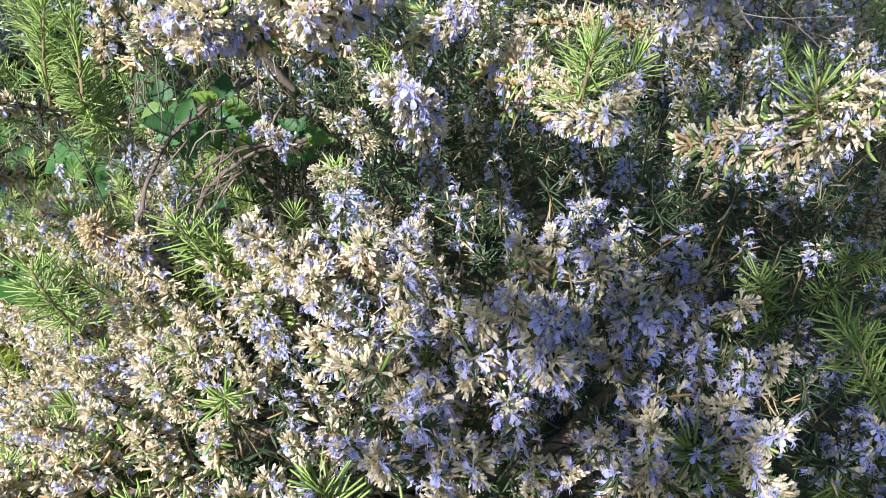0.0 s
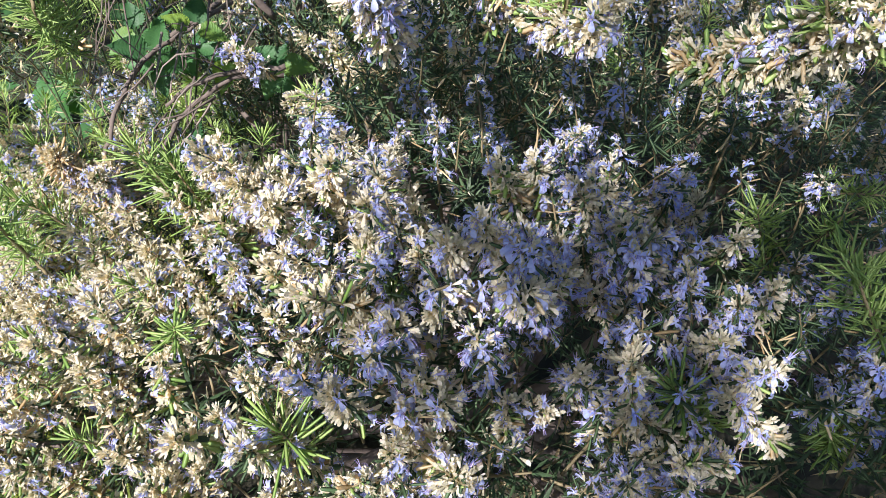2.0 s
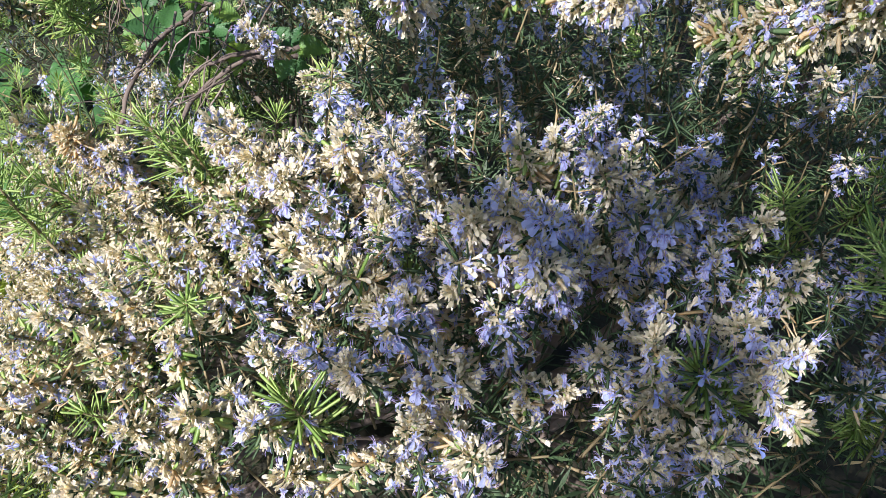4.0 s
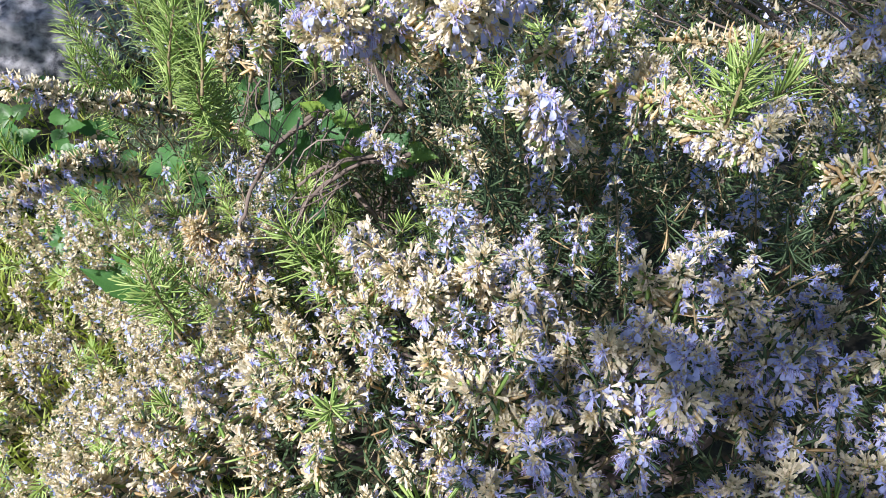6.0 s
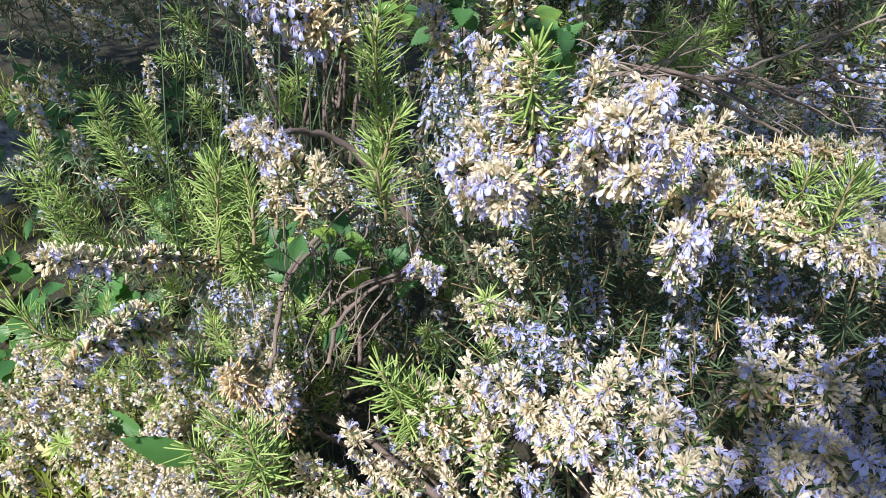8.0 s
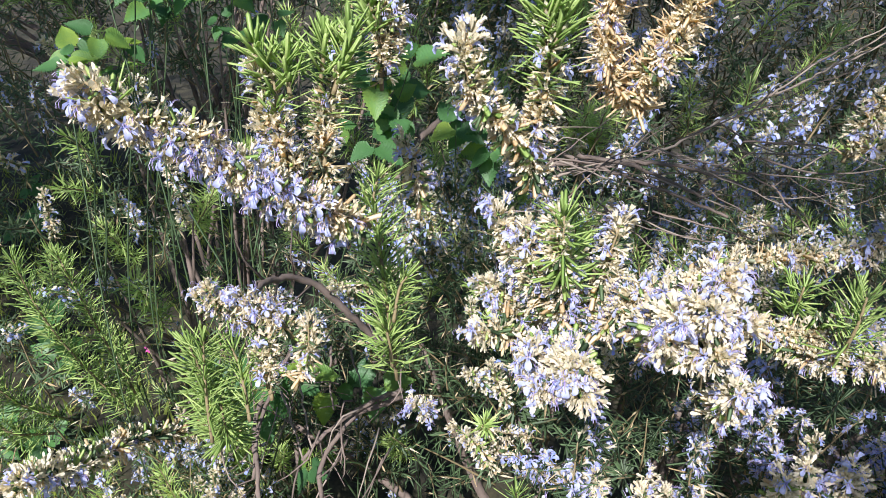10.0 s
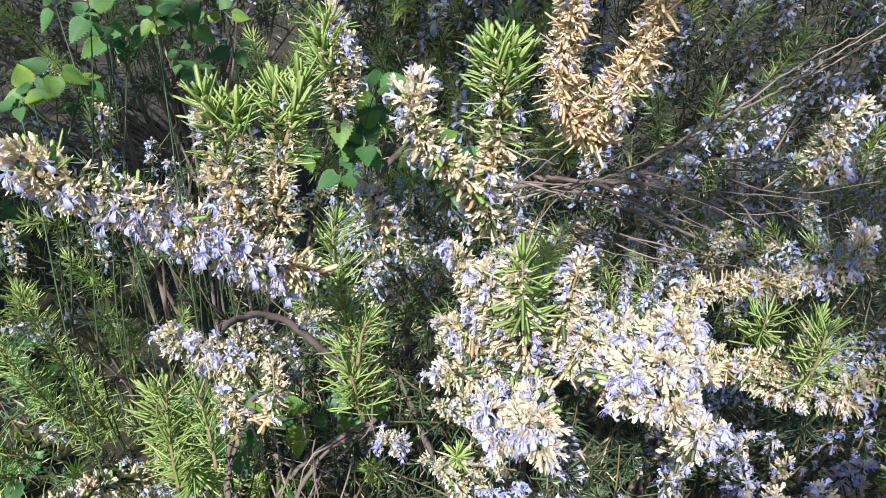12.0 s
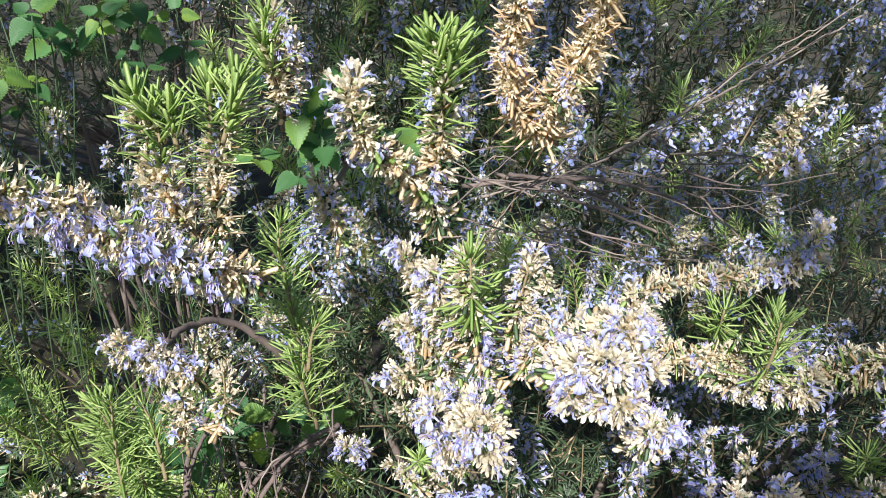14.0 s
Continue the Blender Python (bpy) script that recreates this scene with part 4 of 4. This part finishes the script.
def right_keep(x, y):
    return y > 1.0 + 0.1 * math.sin(x * 7)


behind = []
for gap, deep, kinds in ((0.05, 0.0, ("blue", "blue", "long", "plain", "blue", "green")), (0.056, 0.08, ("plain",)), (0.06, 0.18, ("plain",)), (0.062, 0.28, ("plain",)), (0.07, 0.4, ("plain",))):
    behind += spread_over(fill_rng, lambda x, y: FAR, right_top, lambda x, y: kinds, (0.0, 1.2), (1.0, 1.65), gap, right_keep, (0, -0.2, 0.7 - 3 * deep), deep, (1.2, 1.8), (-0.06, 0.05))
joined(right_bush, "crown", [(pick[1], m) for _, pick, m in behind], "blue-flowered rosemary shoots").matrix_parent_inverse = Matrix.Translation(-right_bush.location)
make_limbs(right_bush, limb_rng, (0.7, 1.6, 0), [(x, y, right_top(x, y) - 0.06) for x, y in zip(limb_rng.uniform(0.05, 1.4, 18), limb_rng.uniform(1.2, 1.8, 18))], thick=0.5)


hedge = thing("hedge", (-0.5, 3.2, 0), "dark evergreen hedge behind the bushes", "hedge")


def hedge_top(x, y):
    return 0.5 + 1.2 * smooth(2.5, 3.1, y) + 0.1 * noise.noise(Vector((x * 3, y * 3, 5)))


behind = []
for deep in (0.0, 0.12, 0.25, 0.4):
    behind += spread_over(fill_rng, lambda x, y: FAR, hedge_top, lambda x, y: ("plain",), (-2.9, 0.5), (2.5, 3.3), 0.15, lambda x, y: True, (0, -0.5, 0.6), deep, (2.4, 3.4), (-0.1, 0.1))
joined(hedge, "crown", [(pick[1], m) for _, pick, m in behind], "dark hedge leaves").matrix_parent_inverse = Matrix.Translation(-hedge.location)
make_limbs(hedge, limb_rng, (-0.5, 3.2, 0), [(x, y, hedge_top(x, y) - 0.15) for x, y in zip(limb_rng.uniform(-2.7, 0.35, 30), limb_rng.uniform(2.7, 3.25, 30))])

# ---------- dead branch ----------
def make_dead_branch():
    rng = np.random.default_rng(51)
    tree = thing("dead_branch", (0.098, 0.926, 0.685), "long thin grey dead twig lying over the bush", "twig")
    for r0, r1, pts in ((0.0021, 0.0012, [(0.098, 0.926, 0.685), (0.216, 0.906, 0.708), (0.340, 0.916, 0.753), (0.432, 0.907, 0.790), (0.561, 0.895, 0.851)]),
                        (0.0013, 0.0007, [(0.364, 0.912, 0.764), (0.453, 0.920, 0.811), (0.552, 0.925, 0.843)]),
                        (0.0012, 0.0006, [(0.409, 0.908, 0.781), (0.480, 0.887, 0.832), (0.533, 0.868, 0.874)])):
        s = Shape()
        line, _ = curve(pts, 0.01)
        line = line + rng.normal(0, 0.001, line.shape)
        tube(s, line, r0, r1, 6, rough=0.12, rng=rng)
        for i in range(6, len(line) - 1, 8):
            end = line[i] + (line[i + 1] - line[i]) * 2.5 + rng.normal(0, 0.018, 3)
            tube(s, np.array([line[i], (line[i] + end) / 2 + rng.normal(0, 0.002, 3), end]), r1 * 0.6, r1 * 0.3, 4)
        rooted("twig", mesh_of("twig", *s.arrays(), [WOOD_PALE]), tree)


make_dead_branch()


# ---------- broad-leaved plants ----------
def broad_leaf(name, mat, length, width, teeth, pleat, lobe=0.5):
    """A toothed leaf along x with a folded midrib and pleats between its veins."""
    n = teeth
    v, f = [], []
    for i in range(n + 1):
        x = i / n
        w = width * math.sin(math.pi * min(1, (x * 0.93 + 0.07) ** lobe)) * (1 - 0.15 * (i % 2))
        w = max(w, width * 0.02)
        z = -0.18 * length * x * x
        up = pleat * (1 if i % 2 else -1)
        v += [(x * length - 0.1 * w, -w / 2, z + 0.12 * w + up), (x * length, -w / 4, z + 0.05 * w - up * 0.6), (x * length, 0, z - 0.02 * width), (x * length, w / 4, z + 0.05 * w - up * 0.6), (x * length - 0.1 * w, w / 2, z + 0.12 * w + up)]
    for i in range(n):
        for j in range(4):
            a = i * 5 + j
            f += [(a, a + 5, a + 1), (a + 1, a + 5, a + 6)]
    return mesh_of(name, v, f, np.zeros(len(f), int), [mat])


def leafy_plant(name, label, category, foot, spots, leaf_mesh, rng, mat, threes=True, size=(0.8, 1.2)):
    """Canes from the foot to each spot, with leaves in threes at their ends."""
    plant = thing(name, foot, label, category)
    fork = None
    for number, spot in enumerate(spots):
        end = Vector(spot)
        s = Shape()
        start = Vector(foot).lerp(Vector((end.x, end.y, 0)), 0.85)
        mid = start.lerp(end, 0.6) + Vector(rng.normal(0, 0.05, 3))
        if number % 4 and (fork - end).length < 0.3:
            start, mid = fork, fork.lerp(end, 0.5) + Vector(rng.normal(0, 0.01, 3))
        line, _ = curve([start, mid, end], 0.02)
        fork = Vector(line[len(line) * 2 // 3])
        tube(s, line, 0.0012, 0.0007, 5)
        rooted("cane", mesh_of("cane", *s.arrays(), [mat]), plant)
        face = Vector((rng.normal(-0.1, 0.35), rng.normal(-0.6, 0.3), rng.uniform(0.5, 1.0)))
        first = Vector(rng.normal(0, 1, 3)).cross(face).normalized()
        for turn in ((0, 1.7, -1.7) if threes else (0,)):
            way = Matrix.Rotation(turn, 3, face.normalized()) @ first
            rooted("leaf", leaf_mesh, plant, m=aim(end + way * 0.006, way + Vector(rng.normal(0, 0.12, 3)), face, rng.uniform(*size)))


def spots_round(rng, middle, reach, count):
    return [tuple(np.array(middle) + rng.uniform(-1, 1, 3) * reach) for _ in range(count)]


plant_rng = np.random.default_rng(61)
bramble_leaf = broad_leaf("leaf", BRAMBLE, 0.032, 0.026, 22, 0.0012, 0.72)
leafy_plant("bramble", "green bramble shoot with toothed leaves, some sunlit", "bramble", (-0.3, 1.15, 0),
            spots_round(plant_rng, (-0.254, 0.929, 0.902), (0.06, 0.03, 0.035), 10) + spots_round(plant_rng, (-0.366, 0.914, 0.860), (0.035, 0.03, 0.03), 6)
            + spots_round(plant_rng, (-0.338, 0.939, 0.917), (0.05, 0.02, 0.02), 3), bramble_leaf, plant_rng, LEAF_OLIVE_DARKENED, size=(0.5, 0.95))
leafy_plant("bramble", "shaded green bramble growing through the rosemary", "bramble", (-0.06, 1.1, 0),
            spots_round(plant_rng, (-0.094, 0.921, 0.797), (0.05, 0.03, 0.05), 9) + spots_round(plant_rng, (-0.008, 0.935, 0.736), (0.05, 0.03, 0.03), 6), bramble_leaf, plant_rng, LEAF_OLIVE_DARKENED)
leafy_plant("bramble", "small dark green bramble low in the hollow", "bramble", (-0.22, 0.92, 0),
            spots_round(plant_rng, (-0.206, 0.802, 0.517), (0.09, 0.05, 0.06), 10), bramble_leaf, plant_rng, LEAF_OLIVE_DARKENED)
weed_leaf = broad_leaf("leaf", DOCK, 0.06, 0.05, 10, 0.001, 0.8)
leafy_plant("weed", "low round-leaved green weed in the shade", "weed", (-1.25, 2.3, 0),
            spots_round(plant_rng, (-1.25, 2.25, 0.14), (0.32, 0.25, 0.09), 26), weed_leaf, plant_rng, GRASS)
leafy_plant("weed", "low green weed on the shaded earth", "weed", (-1.0, 1.5, 0),
            spots_round(plant_rng, (-1.05, 1.45, 0.06), (0.35, 0.35, 0.04), 26), weed_leaf, plant_rng, GRASS)


def make_dock():
    """Two long smooth leaves that stand up from the earth beside the bush."""
    dock = thing("dock_plant", (-0.42, 0.66, 0), "dock plant with broad smooth green leaves", "plant")
    blade = broad_leaf("leaf", DOCK, 0.11, 0.042, 16, 0.0, 0.9)
    for base, tip, top in (((-0.425, 0.69, 0.365), (-0.49, 0.695, 0.398), (0.0, -0.8, 0.6)), ((-0.312, 0.556, 0.462), (-0.36, 0.534, 0.513), (0.3, -0.5, 0.8))):
        way = Vector(tip) - Vector(base)
        rooted("leaf", blade, dock, m=aim(base, way, top, way.length / 0.125))
        s = Shape()
        line, _ = curve([(-0.42, 0.66, 0), tuple((Vector((-0.42, 0.66, 0)) + Vector(base)) / 2 + Vector((0.02, 0.02, 0))), base], 0.03)
        tube(s, line, 0.003, 0.0015, 6)
        rooted("stalk", mesh_of("stalk", *s.arrays(), [LEAF_GREEN]), dock)


make_dock()


# ---------- small things ----------
def make_fallen_leaf():
    """A small yellowed leaf caught among the grass."""
    ob = new("fallen_leaf", broad_leaf("fallen_leaf", YELLOW, 0.05, 0.03, 12, 0.0, 0.8))
    ob.matrix_basis = aim((-0.625, 0.79, 0.235), (1, 0.1, 0.15), (0, -0.6, 0.8), 0.8)
    tagged(ob, "pale yellow fallen leaf caught in the grass", "leaf")


make_fallen_leaf()


def make_wild_flower(place):
    """A thin stalk with five small magenta petals."""
    x, y, z = place
    plant = thing("wild_flower", (x, y, 0), "small magenta wild flower on a thin stalk", "flower")
    s = Shape()
    line, _ = curve([(x + 0.03, y + 0.04, 0), (x + 0.02, y + 0.02, z * 0.6), place], 0.03)
    tube(s, line, 0.001, 0.0006, 5)
    rooted("stalk", mesh_of("stalk", *s.arrays(), [LEAF_GREEN]), plant)
    petal = broad_leaf("petal", PINK, 0.007, 0.005, 6, 0.0, 0.9)
    for i in range(5):
        a = i * 1.2566
        way = Vector((math.cos(a), math.sin(a) * 0.6, math.sin(a) * 0.8))
        rooted("petal", petal, plant, m=aim(Vector(place) + way * 0.001, way, (0, -0.8, 0.6), 1.0))


make_wild_flower((-0.466, 1.228, 0.331))
